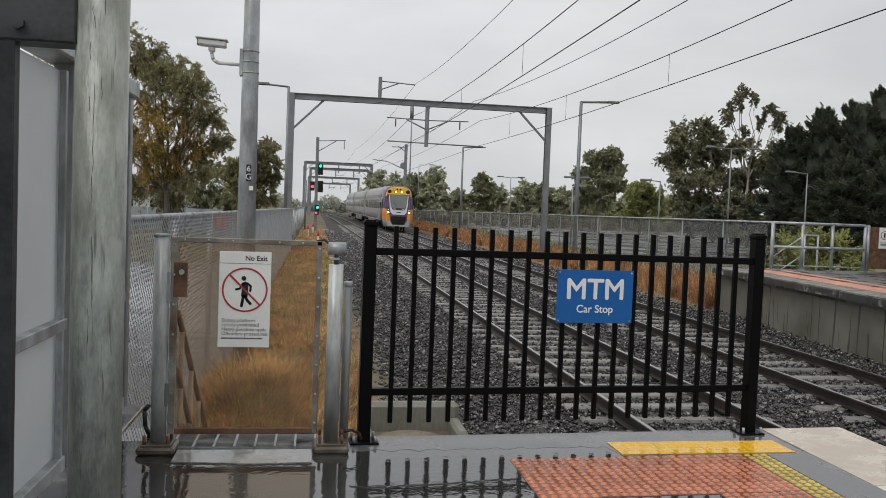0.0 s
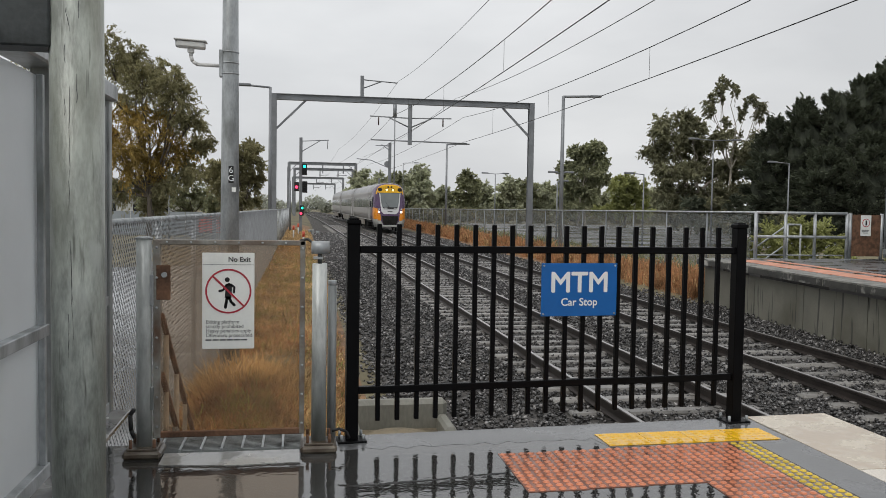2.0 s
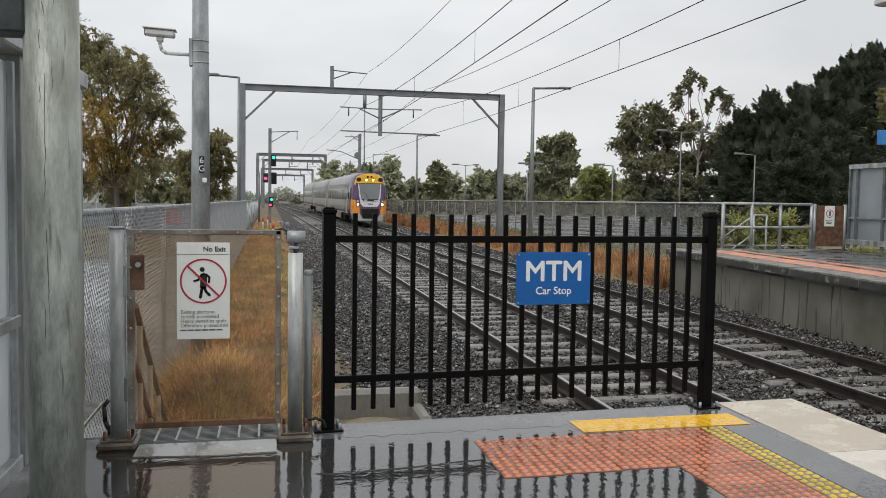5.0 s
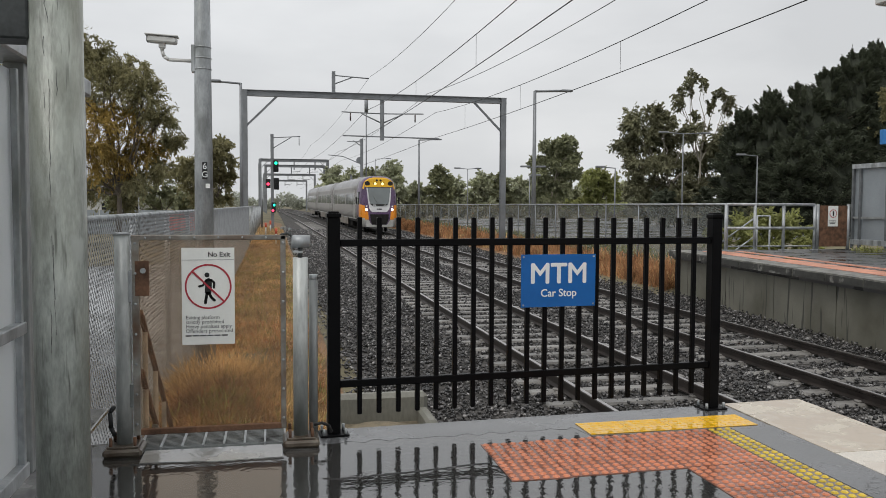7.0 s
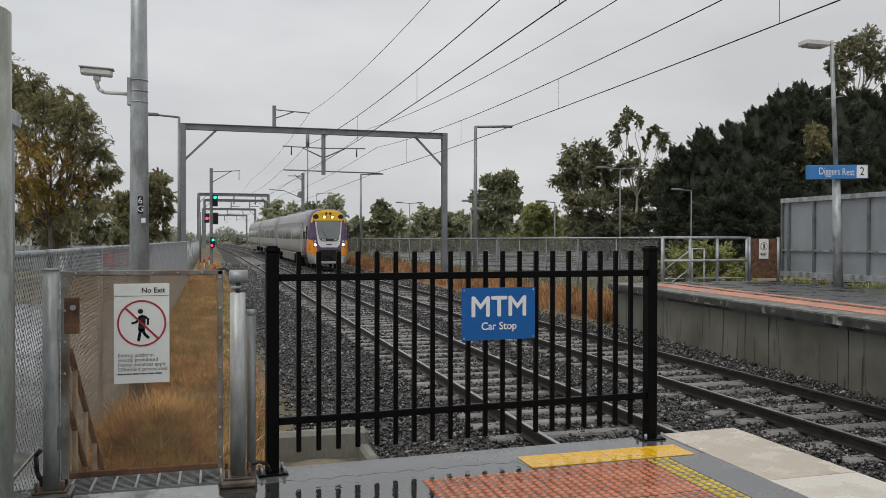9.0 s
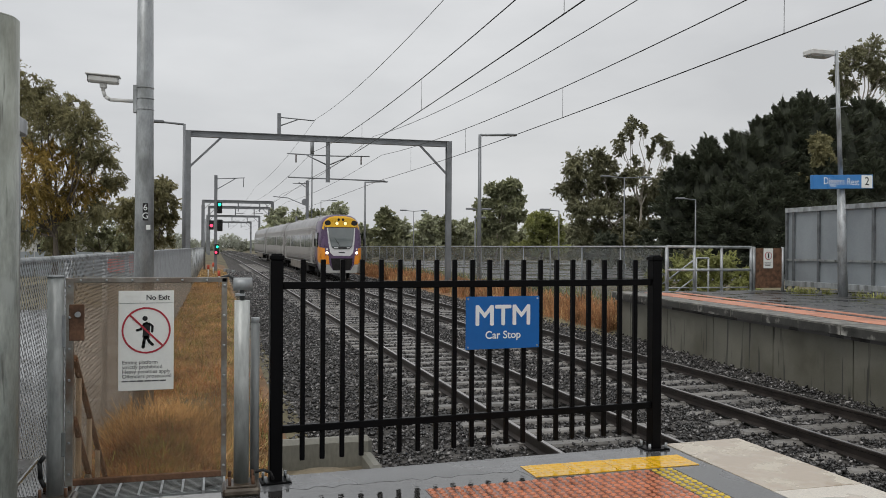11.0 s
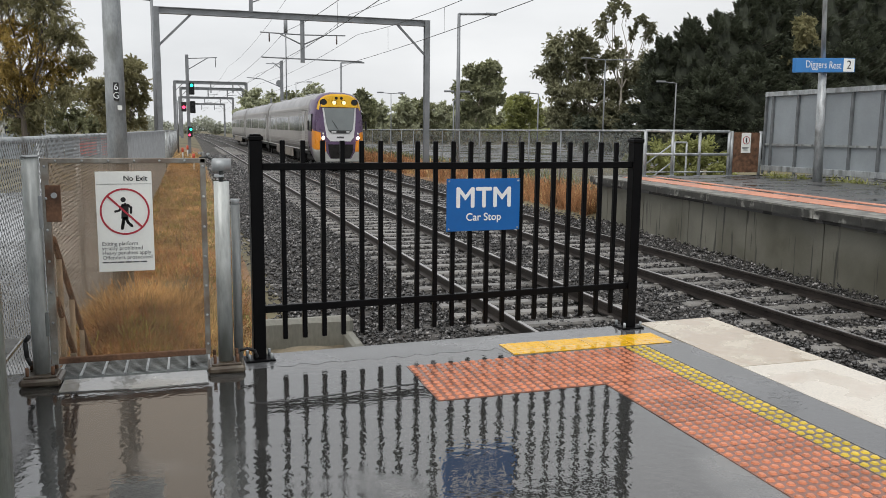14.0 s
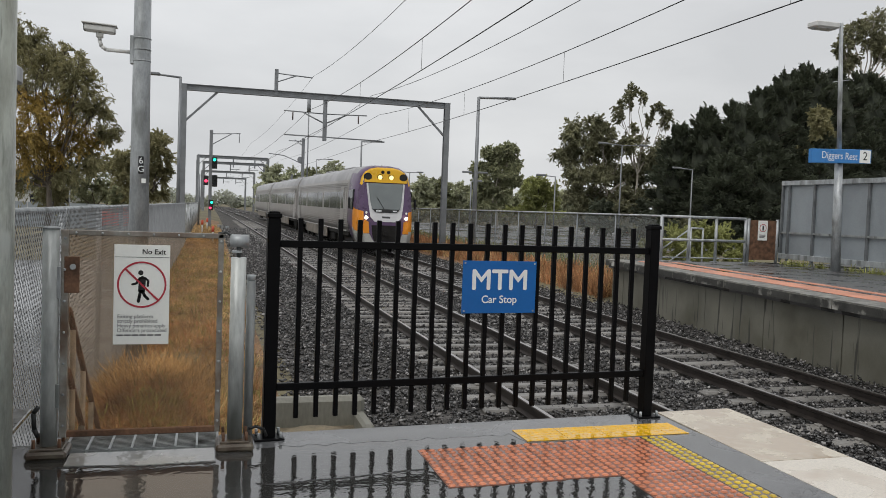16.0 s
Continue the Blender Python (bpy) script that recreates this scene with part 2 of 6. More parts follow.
M_ballast = mat("ballast bed", (0.07, 0.066, 0.062), 0.8, var=0.9, scale=7, fine=22, bump=1.0, spec=0.15)
M_grassrust = island(mat("rust brown grass", (0.4, 0.205, 0.1), 0.7, var=0.5, scale=0.8, fine=8, bump=0, spec=0.2), 0.3)
M_grassdry = island(mat("dry grass", (0.45, 0.31, 0.15), 0.7, var=0.75, scale=1.6, fine=8, bump=0, spec=0.2), 0.3)
M_grassgreen = island(mat("green grass", (0.26, 0.27, 0.09), 0.7, var=0.4, scale=1.5, fine=8, bump=0, spec=0.2), 0.4)
M_soil = mat("soil under dry grass", (0.21, 0.12, 0.06), 0.85, var=0.5, scale=1.5, fine=25, bump=0.6)
M_field = mat("damp paddock", (0.13, 0.112, 0.062), 0.85, var=0.4, scale=0.15, fine=3, bump=0.4)
M_carpark = wet("wet car park", (0.16, 0.165, 0.17), (0.12, 0.125, 0.13), 0.35, 0.25, 0.05, 20, 1.4)
M_bark = mat("bark", (0.12, 0.1, 0.078), 0.8, var=0.4, scale=3, fine=25, bump=0.5, stretch=(1, 1, 0.3))
M_palebark = mat("pale gum bark", (0.4, 0.36, 0.3), 0.7, var=0.35, scale=2, fine=20, bump=0.3, stretch=(1, 1, 0.3))
M_leaf_olive = leafy("rusty olive leaves", (0.42, 0.3, 0.09), 0.3)
M_leaf_grey = leafy("grey green leaves", (0.32, 0.33, 0.2))
M_leaf_sage = leafy("sage leaves", (0.28, 0.26, 0.14), 0.25)
M_leaf_gum = leafy("gum leaves", (0.25, 0.245, 0.15), 0.2)
M_leaf_dark = leafy("dark conifer", (0.096, 0.109, 0.074), 0.15)
M_leaf_inner_shade = mat("conifer inside with shade in its colour", (0.035, 0.04, 0.028), 0.8, var=0.4, scale=2.0, fine=9, bump=0.8, spec=0.2)
M_leaf_mid = leafy("green leaves", (0.34, 0.355, 0.14), 0.18)
# Shade from the unseen shelter roof is painted into this steel's dark colour.
M_shade = mat("steel with roof shade in its colour", (0.055, 0.06, 0.06), 0.5, var=0.4, scale=4, fine=50, bump=0.1, spec=0.2)
# Rain haze on the far trees is put into these pale leaf colours.
M_leaf_far_haze = leafy("far foliage paled for haze", (0.47, 0.485, 0.34), 0.15)
M_leaf_hazy = leafy("woodland foliage paled for haze", (0.42, 0.435, 0.36), 0.15)
M_post = mat("mottled old post", (0.37, 0.395, 0.36), 0.36, 0.1, var=0.4, scale=22, fine=120, bump=0.2, stain=((0.18, 0.19, 0.15), 0.8, 5.0), stretch=(1, 1, 0.3))
cracks(M_post, (60, 60, 5), 0.62, (0.11, 0.117, 0.098), 0.12)
cracks(M_post, (11, 11, 5), 0.6, (0.38, 0.4, 0.37), 0.12)
M_gateframe = mat("weathered gate frame", (0.27, 0.262, 0.235), 0.45, 0.2, var=0.3, scale=6, fine=60, bump=0.1, stain=((0.13, 0.075, 0.045), 0.75, 7.0))
M_cream = mat("pale weathered paint", (0.4, 0.35, 0.28), 0.55, var=0.35, scale=8, fine=60, bump=0.1)
M_footing = mat("rust stained footing", (0.12, 0.1, 0.075), 0.3, var=0.4, scale=9, fine=60, bump=0.2, stain=((0.05, 0.03, 0.018), 0.7, 12.0))
M_gatepost = mat("streaked galvanised post", (0.46, 0.48, 0.465), 0.35, 0.1, var=0.3, scale=12, fine=70, bump=0.08, stain=((0.2, 0.215, 0.2), 0.45, 7.0), stretch=(1, 1, 0.25))
M_tar = mat("tar filled joint", (0.02, 0.02, 0.02), 0.25, var=0.3, scale=8, fine=60, bump=0.3)
M_sill = wet("wet white painted concrete", (0.42, 0.42, 0.4), (0.27, 0.27, 0.26), 0.7, 4.0, 0.07)
M_darkframe = mat("dull dark galvanised frame", (0.14, 0.15, 0.155), 0.5, 0.2, var=0.3, scale=4, fine=50, bump=0.08)
M_sand = mat("pale sandy soil", (0.2, 0.165, 0.11), 0.8, var=0.35, scale=9, fine=60, bump=0.5)
M_panel = sheer(mat("white perforated sheet", (0.74, 0.76, 0.77), 0.45, 0.1, var=0.06, scale=1.5, fine=350, bump=0.12, rvar=0.08), 0.4)
M_sheet = mat("grey steel sheet", (0.3, 0.33, 0.35), 0.45, 0.2, var=0.12, scale=1, fine=30, bump=0.05)
M_signblue = mat("blue sign enamel", (0.0, 0.105, 0.37), 0.3, var=0.08, scale=3, fine=50, bump=0.01)
M_signblue2 = mat("mid blue sign", (0.03, 0.2, 0.52), 0.3, var=0.05, scale=3, fine=50, bump=0.01)
M_signwhite = mat("white sign face", (0.86, 0.87, 0.83), 0.35, var=0.05, scale=5, fine=60, bump=0.01)
M_ink = mat("black ink", (0.012, 0.012, 0.012), 0.5, var=0.1, bump=0)
M_ink_grey = mat("grey ink", (0.07, 0.07, 0.07), 0.5, var=0.1, bump=0)
M_red = mat("red ink", (0.42, 0.03, 0.05), 0.45, var=0.1, bump=0)
M_letter = mat("white letters", (0.78, 0.8, 0.8), 0.4, var=0.04, bump=0)
M_gatemesh = veil("clouded plastic", (0.34, 0.25, 0.18), 0.16, tint=(0.98, 0.9, 0.81))
M_chain = mat("galvanised wire", (0.2, 0.207, 0.212), 0.4, 0.3, var=0.2, scale=5, bump=0)
M_farmesh = veil("far chain mesh", (0.2, 0.21, 0.2), 0.3)
M_wire = mat("dark cable", (0.03, 0.03, 0.032), 0.5, 0.3, var=0.2, bump=0)
M_insul = mat("insulator", (0.07, 0.045, 0.04), 0.3, var=0.2, bump=0)
M_camwhite = mat("off white housing", (0.6, 0.6, 0.58), 0.35, var=0.08, scale=5, bump=0.02)
M_glow_green = mat("green signal lens", (0.0, 0.25, 0.14), 0.3, bump=0, emit=((0.02, 1.0, 0.55), 2.5))
M_glow_red = mat("red signal lens", (0.3, 0.01, 0.03), 0.3, bump=0, emit=((1.0, 0.05, 0.12), 2.5))
M_glow_warm = mat("warm headlight", (0.8, 0.7, 0.5), 0.2, bump=0, emit=((1.0, 0.86, 0.6), 4.0))
M_glow_amber = mat("amber marker light", (0.8, 0.6, 0.2), 0.2, bump=0, emit=((1.0, 0.72, 0.25), 2.0))
M_lamp_glass = mat("lamp diffuser", (0.55, 0.57, 0.57), 0.3, var=0.05, bump=0)
M_barrier = mat("red orange plastic", (0.6, 0.1, 0.05), 0.5, var=0.1, bump=0)
M_t_yellow = mat("yellow train paint", (0.72, 0.4, 0.01), 0.3, var=0.08, scale=2, fine=40, bump=0.01)
M_t_orange = mat("orange train paint", (0.75, 0.26, 0.01), 0.3, var=0.08, scale=2, fine=40, bump=0.01)
M_t_purple = mat("purple train paint", (0.1, 0.058, 0.125), 0.3, var=0.25, scale=1.5, fine=30, bump=0.01)
M_t_silver = mat("stainless train side", (0.37, 0.355, 0.345), 0.42, 0.35, var=0.12, scale=0.8, fine=25, bump=0.03)
M_t_roof = mat("grey train roof", (0.36, 0.36, 0.37), 0.5, 0.1, var=0.2, scale=0.7, fine=15, bump=0.05)
M_t_white = mat("white train paint", (0.62, 0.62, 0.63), 0.3, var=0.06, scale=2, bump=0.01)
M_t_dirty = mat("grimy pale skirt", (0.2, 0.175, 0.145), 0.55, var=0.35, scale=1.5, fine=25, bump=0.05, stain=((0.08, 0.065, 0.05), 0.5, 1.2))
M_t_skirt = mat("light grey skirt", (0.42, 0.42, 0.4), 0.45, var=0.2, scale=2, fine=30, bump=0.03)
M_t_under = mat("dark underframe", (0.02, 0.019, 0.018), 0.7, var=0.4, scale=3, fine=30, bump=0.2, spec=0.15)
M_t_glass = mat("tinted train glass", (0.012, 0.014, 0.015), 0.07, var=0.1, bump=0, spec=0.4)
M_t_screen = mat("windscreen glass", (0.16, 0.18, 0.18), 0.06, var=0.1, scale=1, bump=0, spec=0.8)


# ---- shapes ----
def V(*a):
    return Vector(a)


def box_bm(cx, cy, cz, sx, sy, sz, bevel=0.0, bm=None, rot=None):
    bm = bm or bmesh.new()
    m = Matrix.Translation((cx, cy, cz))
    if rot is not None:
        m = m @ rot
    made = bmesh.ops.create_cube(bm, size=1.0, matrix=m @ Matrix.Diagonal((sx, sy, sz, 1)))
    if bevel:
        edges = list({e for v in made["verts"] for e in v.link_edges})
        bmesh.ops.bevel(bm, geom=edges, offset=bevel, segments=1, affect="EDGES", clamp_overlap=True)
    return bm


def span_bm(a, b, sx, sy, bevel=0.0, bm=None):
    """A bar of sx by sy from a to b."""
    a, b = Vector(a), Vector(b)
    d = b - a
    up = "X" if abs(d.normalized().z) > 0.9 else "Z"
    rot = d.to_track_quat("Z", "X" if up == "X" else "Y").to_matrix().to_4x4()
    c = (a + b) / 2
    return box_bm(c.x, c.y, c.z, sx, sy, d.length, bevel, bm, rot)


def tube_bm(a, b, r0, r1=None, seg=12, bm=None, caps=True):
    bm = bm or bmesh.new()
    a, b = Vector(a), Vector(b)
    d = b - a
    m = Matrix.Translation((a + b) / 2) @ d.to_track_quat("Z", "Y").to_matrix().to_4x4()
    made = bmesh.ops.create_cone(bm, cap_ends=caps, segments=seg, radius1=r0, radius2=r0 if r1 is None else r1, depth=d.length, matrix=m)
    for v in made["verts"]:
        for f in v.link_faces:
            if len(f.verts) == 4:
                f.smooth = True
    return bm


def path_bm(points, r, seg=8, bm=None):
    bm = bm or bmesh.new()
    for a, b in zip(points, points[1:]):
        tube_bm(a, b, r, r, seg, bm)
    return bm


def ball_bm(c, r, bm=None, u=12, v=8, scale=(1, 1, 1)):
    bm = bm or bmesh.new()
    made = bmesh.ops.create_uvsphere(bm, u_segments=u, v_segments=v, radius=r, matrix=Matrix.Translation(c) @ Matrix.Diagonal((*scale, 1)))
    for x in made["verts"]:
        for f in x.link_faces:
            f.smooth = True
    return bm


def poly_bm(points, thick=(0, 0, 0.01), bm=None):
    """A flat plate with the given outline, thickened along a vector."""
    bm = bm or bmesh.new()
    lo = [bm.verts.new(p) for p in points]
    hi = [bm.verts.new(Vector(p) + Vector(thick)) for p in points]
    bm.faces.new(lo), bm.faces.new(hi)
    for i in range(len(lo)):
        j = (i + 1) % len(lo)
        bm.faces.new((lo[i], lo[j], hi[j], hi[i]))
    bmesh.ops.recalc_face_normals(bm, faces=bm.faces[:])
    return bm


def mesh_of(name, bm, material):
    me = bpy.data.meshes.new(name)
    bm.to_mesh(me)
    bm.free()
    for m in (material if isinstance(material, (list, tuple)) else [material]):
        me.materials.append(m)
    return me


def part(name, bm, material, parent=None, label=""):
    ob = new(name, mesh_of(name, bm, material))
    if parent is not None:
        ob.parent = parent
    return tagged(ob, label)


def thing(name, label, category, group="", kind="", at=(0, 0, 0), turn=0):
    ob = new(name)
    ob.empty_display_size = 0.2
    ob.matrix_world = pose(*at, 0, 0, turn)
    return tagged(ob, label, category, group, kind)


def piece(name, me, parent, loc, rz=0.0, rx=0.0, ry=0.0):
    ob = new(name, me)
    ob.parent = parent
    ob.location, ob.rotation_euler = loc, (rx, ry, rz)
    return ob


def raw(name, verts, faces, material, parent=None, smooth=False):
    me = bpy.data.meshes.new(name)
    me.from_pydata(verts, [], faces)
    me.materials.append(material)
    if smooth:
        me.polygons.foreach_set("use_smooth", [True] * len(me.polygons))
    ob = new(name, me)
    if parent is not None:
        ob.parent = parent
    return ob


def quads(name, centre, along, across, material, parent=None):
    """Many small four-cornered blades: arrays of centres and half axes."""
    n = len(centre)
    v = np.stack([centre - along - across, centre + along - across, centre + along + across, centre - along + across], 1).reshape(-1, 3)
    me = bpy.data.meshes.new(name)
    me.vertices.add(4 * n)
    me.loops.add(4 * n)
    me.polygons.add(n)
    me.vertices.foreach_set("co", v.astype(np.float32).ravel())
    me.loops.foreach_set("vertex_index", np.arange(4 * n, dtype=np.int32))
    me.polygons.foreach_set("loop_start", np.arange(0, 4 * n, 4, dtype=np.int32))
    me.update(calc_edges=True)
    me.materials.append(material)
    ob = new(name, me)
    if parent is not None:
        ob.parent = parent
    return ob


def text_part(name, body, size, loc, material, parent, rx=90, rz=0, align="CENTER", squash=1.0, depth=0.0006, bold=0.0):
    cu = bpy.data.curves.new(name, "FONT")
    cu.body, cu.size, cu.align_x, cu.align_y, cu.extrude = body, size, align, "CENTER", depth
    tmp = bpy.data.objects.new(name, cu)
    scene.collection.objects.link(tmp)
    bpy.context.view_layer.update()
    me = bpy.data.meshes.new_from_object(tmp.evaluated_get(bpy.context.evaluated_depsgraph_get()))
    bpy.data.objects.remove(tmp)
    bpy.data.curves.remove(cu)
    me.transform(Matrix.Diagonal((squash, 1, 1, 1)))
    if bold:
        bm = bmesh.new()
        for k, (dx, dy) in enumerate(((0, 0), (bold, 0), (-bold, 0), (0, bold), (0, -bold))):
            me.transform(Matrix.Translation((dx, dy, 0.0002 * k)))
            bm.from_mesh(me)
            me.transform(Matrix.Translation((-dx, -dy, -0.0002 * k)))
        bm.to_mesh(me)
        bm.free()
    me.materials.clear()
    me.materials.append(material)
    ob = new(name, me)
    ob.parent = parent
    ob.matrix_local = pose(*loc, rx, 0, rz)
    return ob


def dripped(m):
    """Dark run-off streaks down a wall face: thin vertical stains that fade with their own noise."""
    n, l = m.node_tree.nodes, m.node_tree.links
    b = n["Principled BSDF"]
    src = b.inputs["Base Color"].links[0].from_socket
    co, mp, ns, rp, mx = (n.new(k) for k in ("ShaderNodeTexCoord", "ShaderNodeMapping", "ShaderNodeTexNoise", "ShaderNodeValToRGB", "ShaderNodeMix"))
    mp.inputs["Scale"].default_value = (3.0, 3.0, 0.22)
    ns.inputs["Scale"].default_value, ns.inputs["Detail"].default_value = 2.6, 2.0
    rp.color_ramp.elements[0].position, rp.color_ramp.elements[0].color = 0.63, (0, 0, 0, 1)
    rp.color_ramp.elements[1].position, rp.color_ramp.elements[1].color = 0.67, (0.8, 0.8, 0.8, 1)
    mx.data_type = "RGBA"
    mx.inputs[7].default_value = (0.03, 0.03, 0.026, 1)
    l.new(co.outputs["Object"], mp.inputs["Vector"])
    l.new(mp.outputs["Vector"], ns.inputs["Vector"])
    l.new(ns.outputs["Fac"], rp.inputs["Fac"])
    l.new(rp.outputs["Color"], mx.inputs[0])
    l.new(src, mx.inputs[6])
    l.new(mx.outputs[2], b.inputs["Base Color"])
    return m


M_wall = dripped(mat("drip stained wall", (0.18, 0.174, 0.14), 0.55, var=0.22, scale=0.8, fine=50, stain=((0.085, 0.08, 0.055), 0.45, 0.7)))
M_road = wet("wet gravel road", (0.2, 0.205, 0.21), (0.16, 0.165, 0.17), 0.5, 0.5, 0.05, 30)


# ---- ground and tracks ----
RAIL_Z, BED_Z = -1.12, -1.33
T1, T2, GAUGE = 4.86, 8.55, 1.67


BEND, RISE = 0.011, 0.006


def bend(y):
    """How far the line has swung aside at a distance: straight past the platform, then a slight turn."""
    d = max(0.0, y - 8.0)
    return -BEND * (d * d / 40 if d < 20 else d - 10)


def rise(y):
    """The line climbs slightly beyond the platform and levels out again."""
    d = min(110.0, max(0.0, y - 8.0))
    return RISE * (d * d / 40 if d < 20 else d - 10)


def ground_z(x, y):
    """The lie of the land: flat ballast, a low verge with a heap of dead grass on one side, the grass bank and car park on the other."""
    z = -1.35 + rise(y)
    if x < 1.4:
        z += 0.25 * min(1.0, (1.4 - x) / 1.2)
        z += 0.5 * math.exp(-((x + 0.5) / 0.7) ** 2 - ((y - 9.8) / 1.2) ** 2)
    if x > 11.0:
        z += 0.45 * min(1.0, (x - 11.0) / 2.0) * min(1.0, max(0.0, (y - 22.5) / 1.5))
    return z


xs = [-400, -120, -50, -25, -12, -6, -3, -1.5, -0.5, 0.2, 0.8, 1.4, 4, 7, 11, 11.6, 12.3, 13, 15, 20, 30, 50, 90, 180, 400, 900]
ys = [-60, -20, 0, 4, 6, 8, 11, 15, 20, 22.5, 24, 28, 45, 70, 118, 200, 400, 900, 2500]
xs = [-900] + xs
gv = [(x, y, ground_z(x, y)) for y in ys for x in xs]
nx = len(xs)
gf = [(j * nx + i, j * nx + i + 1, (j + 1) * nx + i + 1, (j + 1) * nx + i) for j in range(len(ys) - 1) for i in range(nx - 1)]
ground = tagged(raw("ground", gv, gf, M_field), "flat damp paddock ground with dry grass", "ground", kind="structure")
by = (-40, 8, 11, 14, 17, 20, 24, 28, 60, 118, 400)
bv = [(x + bend(y), y, z + rise(y)) for y in by for x, z in ((0.55, -1.345), (1.5, BED_Z), (11.0, BED_Z), (12.5, -1.34))]
bf = [(j * 4 + i, j * 4 + i + 1, j * 4 + i + 5, j * 4 + i + 4) for j in range(len(by) - 1) for i in range(3)]
tagged(raw("ballast", bv, bf, M_ballast), "dark wet ballast bed under two tracks", "ballast", kind="structure")


def rail_mesh(y0, y1):
    prof = [(-0.07, 0), (0.07, 0), (0.07, 0.012), (0.012, 0.035), (0.012, 0.11), (0.036, 0.122), (0.036, 0.15), (0.026, 0.158),
            (-0.026, 0.158), (-0.036, 0.15), (-0.036, 0.122), (-0.012, 0.11), (-0.012, 0.035), (-0.07, 0.012)]
    bm = bmesh.new()
    stops = [y0, 8, 11, 14, 17, 20, 24, 28, 118, y1]
    rings = [[bm.verts.new((x + bend(y), y, z - 0.158 + rise(y))) for x, z in prof] for y in stops]
    for a, b in zip(rings, rings[1:]):
        for i in range(len(prof)):
            j = (i + 1) % len(prof)
            f = bm.faces.new((a[i], a[j], b[j], b[i]))
            f.material_index = 1 if i == 7 else 0
    bmesh.ops.recalc_face_normals(bm, faces=bm.faces[:])
    return mesh_of("rail", bm, [M_railside, M_railtop])


def sleeper_mesh():
    bm = bmesh.new()
    box_bm(0, 0, -0.243, 2.65, 0.24, 0.17, 0.03, bm)
    for s in (-1, 1):
        for d in (-0.11, 0.11):
            box_bm(s * GAUGE / 2 + d, 0, -0.148, 0.06, 0.1, 0.03, 0.008, bm)
    return mesh_of("sleeper", bm, M_sleeper)


RAILS = rail_mesh(-30, 400)
SLEEPER = sleeper_mesh()
for tx, side in ((T1, "near"), (T2, "far")):
    track = thing("railway_track", "broad gauge track with worn steel rails on concrete sleepers", "track", "railway tracks", at=(tx, 0, RAIL_Z))
    for s in (-1, 1):
        piece("rail", RAILS, track, (s * GAUGE / 2, 0, 0))
    for i in range(140):
        y = 5.2 + i * 0.685 + random.uniform(-0.02, 0.02)
        piece("sleeper", SLEEPER, track, (bend(y) + random.uniform(-0.02, 0.02), y, rise(y) + random.uniform(-0.012, 0.012)), random.uniform(-0.012, 0.012))


def stones(name, count, x0, x1, y0, y1, near, size, label):
    """Loose angular stones, denser towards y0, kept clear of rails and low between sleepers."""
    rng = np.random.default_rng(5)
    y = y0 + (y1 - y0) * rng.random(count) ** near
    x = rng.uniform(x0, x1, count)
    keep = np.ones(count, bool)
    for t in (T1, T2):
        for s in (-1, 1):
            keep &= np.abs(x - t - s * GAUGE / 2) > 0.09
    bent = np.array([bend(v) for v in y])
    x, y, bent = x[keep], y[keep], bent[keep]
    n = len(x)
    s = size * rng.uniform(0.55, 1.25, n) * (1 + (y - y0) / 60)
    z = BED_Z + 0.01 + np.array([rise(v) for v in y])
    inside = (np.abs(x - T1) < 1.35) | (np.abs(x - T2) < 1.35)
    z += np.where(inside, rng.uniform(-0.015, 0.04, n), rng.uniform(-0.02, 0.06, n))
    x = x + bent
    base = np.array([(1, 0, 0), (-1, 0, 0), (0, 1, 0), (0, -1, 0), (0, 0, 1), (0, 0, -1)], float)
    tri = np.array([(0, 2, 4), (2, 1, 4), (1, 3, 4), (3, 0, 4), (2, 0, 5), (1, 2, 5), (3, 1, 5), (0, 3, 5)])
    jit = base[None] * rng.uniform(0.6, 1.15, (n, 6, 1)) + rng.normal(0, 0.22, (n, 6, 3))
    q = rng.normal(size=(n, 4))
    q /= np.linalg.norm(q, axis=1)[:, None]
    w, a, b, c = q.T
    R = np.stack([np.stack([1 - 2 * (b * b + c * c), 2 * (a * b - c * w), 2 * (a * c + b * w)], -1),
                  np.stack([2 * (a * b + c * w), 1 - 2 * (a * a + c * c), 2 * (b * c - a * w)], -1),
                  np.stack([2 * (a * c - b * w), 2 * (b * c + a * w), 1 - 2 * (a * a + b * b)], -1)], 1)
    v = np.einsum("nij,nkj->nki", R, jit) * (s[:, None, None] / 2) * np.array([1, 1, 0.8]) + np.stack([x, y, z], -1)[:, None]
    f = (tri[None] + 6 * np.arange(n)[:, None, None]).reshape(-1, 3)
    me = bpy.data.meshes.new(name)
    me.vertices.add(6 * n)
    me.loops.add(3 * len(f))
    me.polygons.add(len(f))
    me.vertices.foreach_set("co", v.astype(np.float32).ravel())
    me.loops.foreach_set("vertex_index", f.astype(np.int32).ravel())
    me.polygons.foreach_set("loop_start", np.arange(0, 3 * len(f), 3, dtype=np.int32))
    me.update(calc_edges=True)
    me.materials.append(M_stone)
    return tagged(new(name, me), label, "ballast", kind="stuff")


stones("ballast_stones", 112000, 0.7, 12.1, 5.7, 75, 2.0, 0.064, "loose dark wet crushed stone around the tracks")

# ---- the platform in front ----
def end_y(x):
    return 5.34 + 0.05 * (x - 0.5)


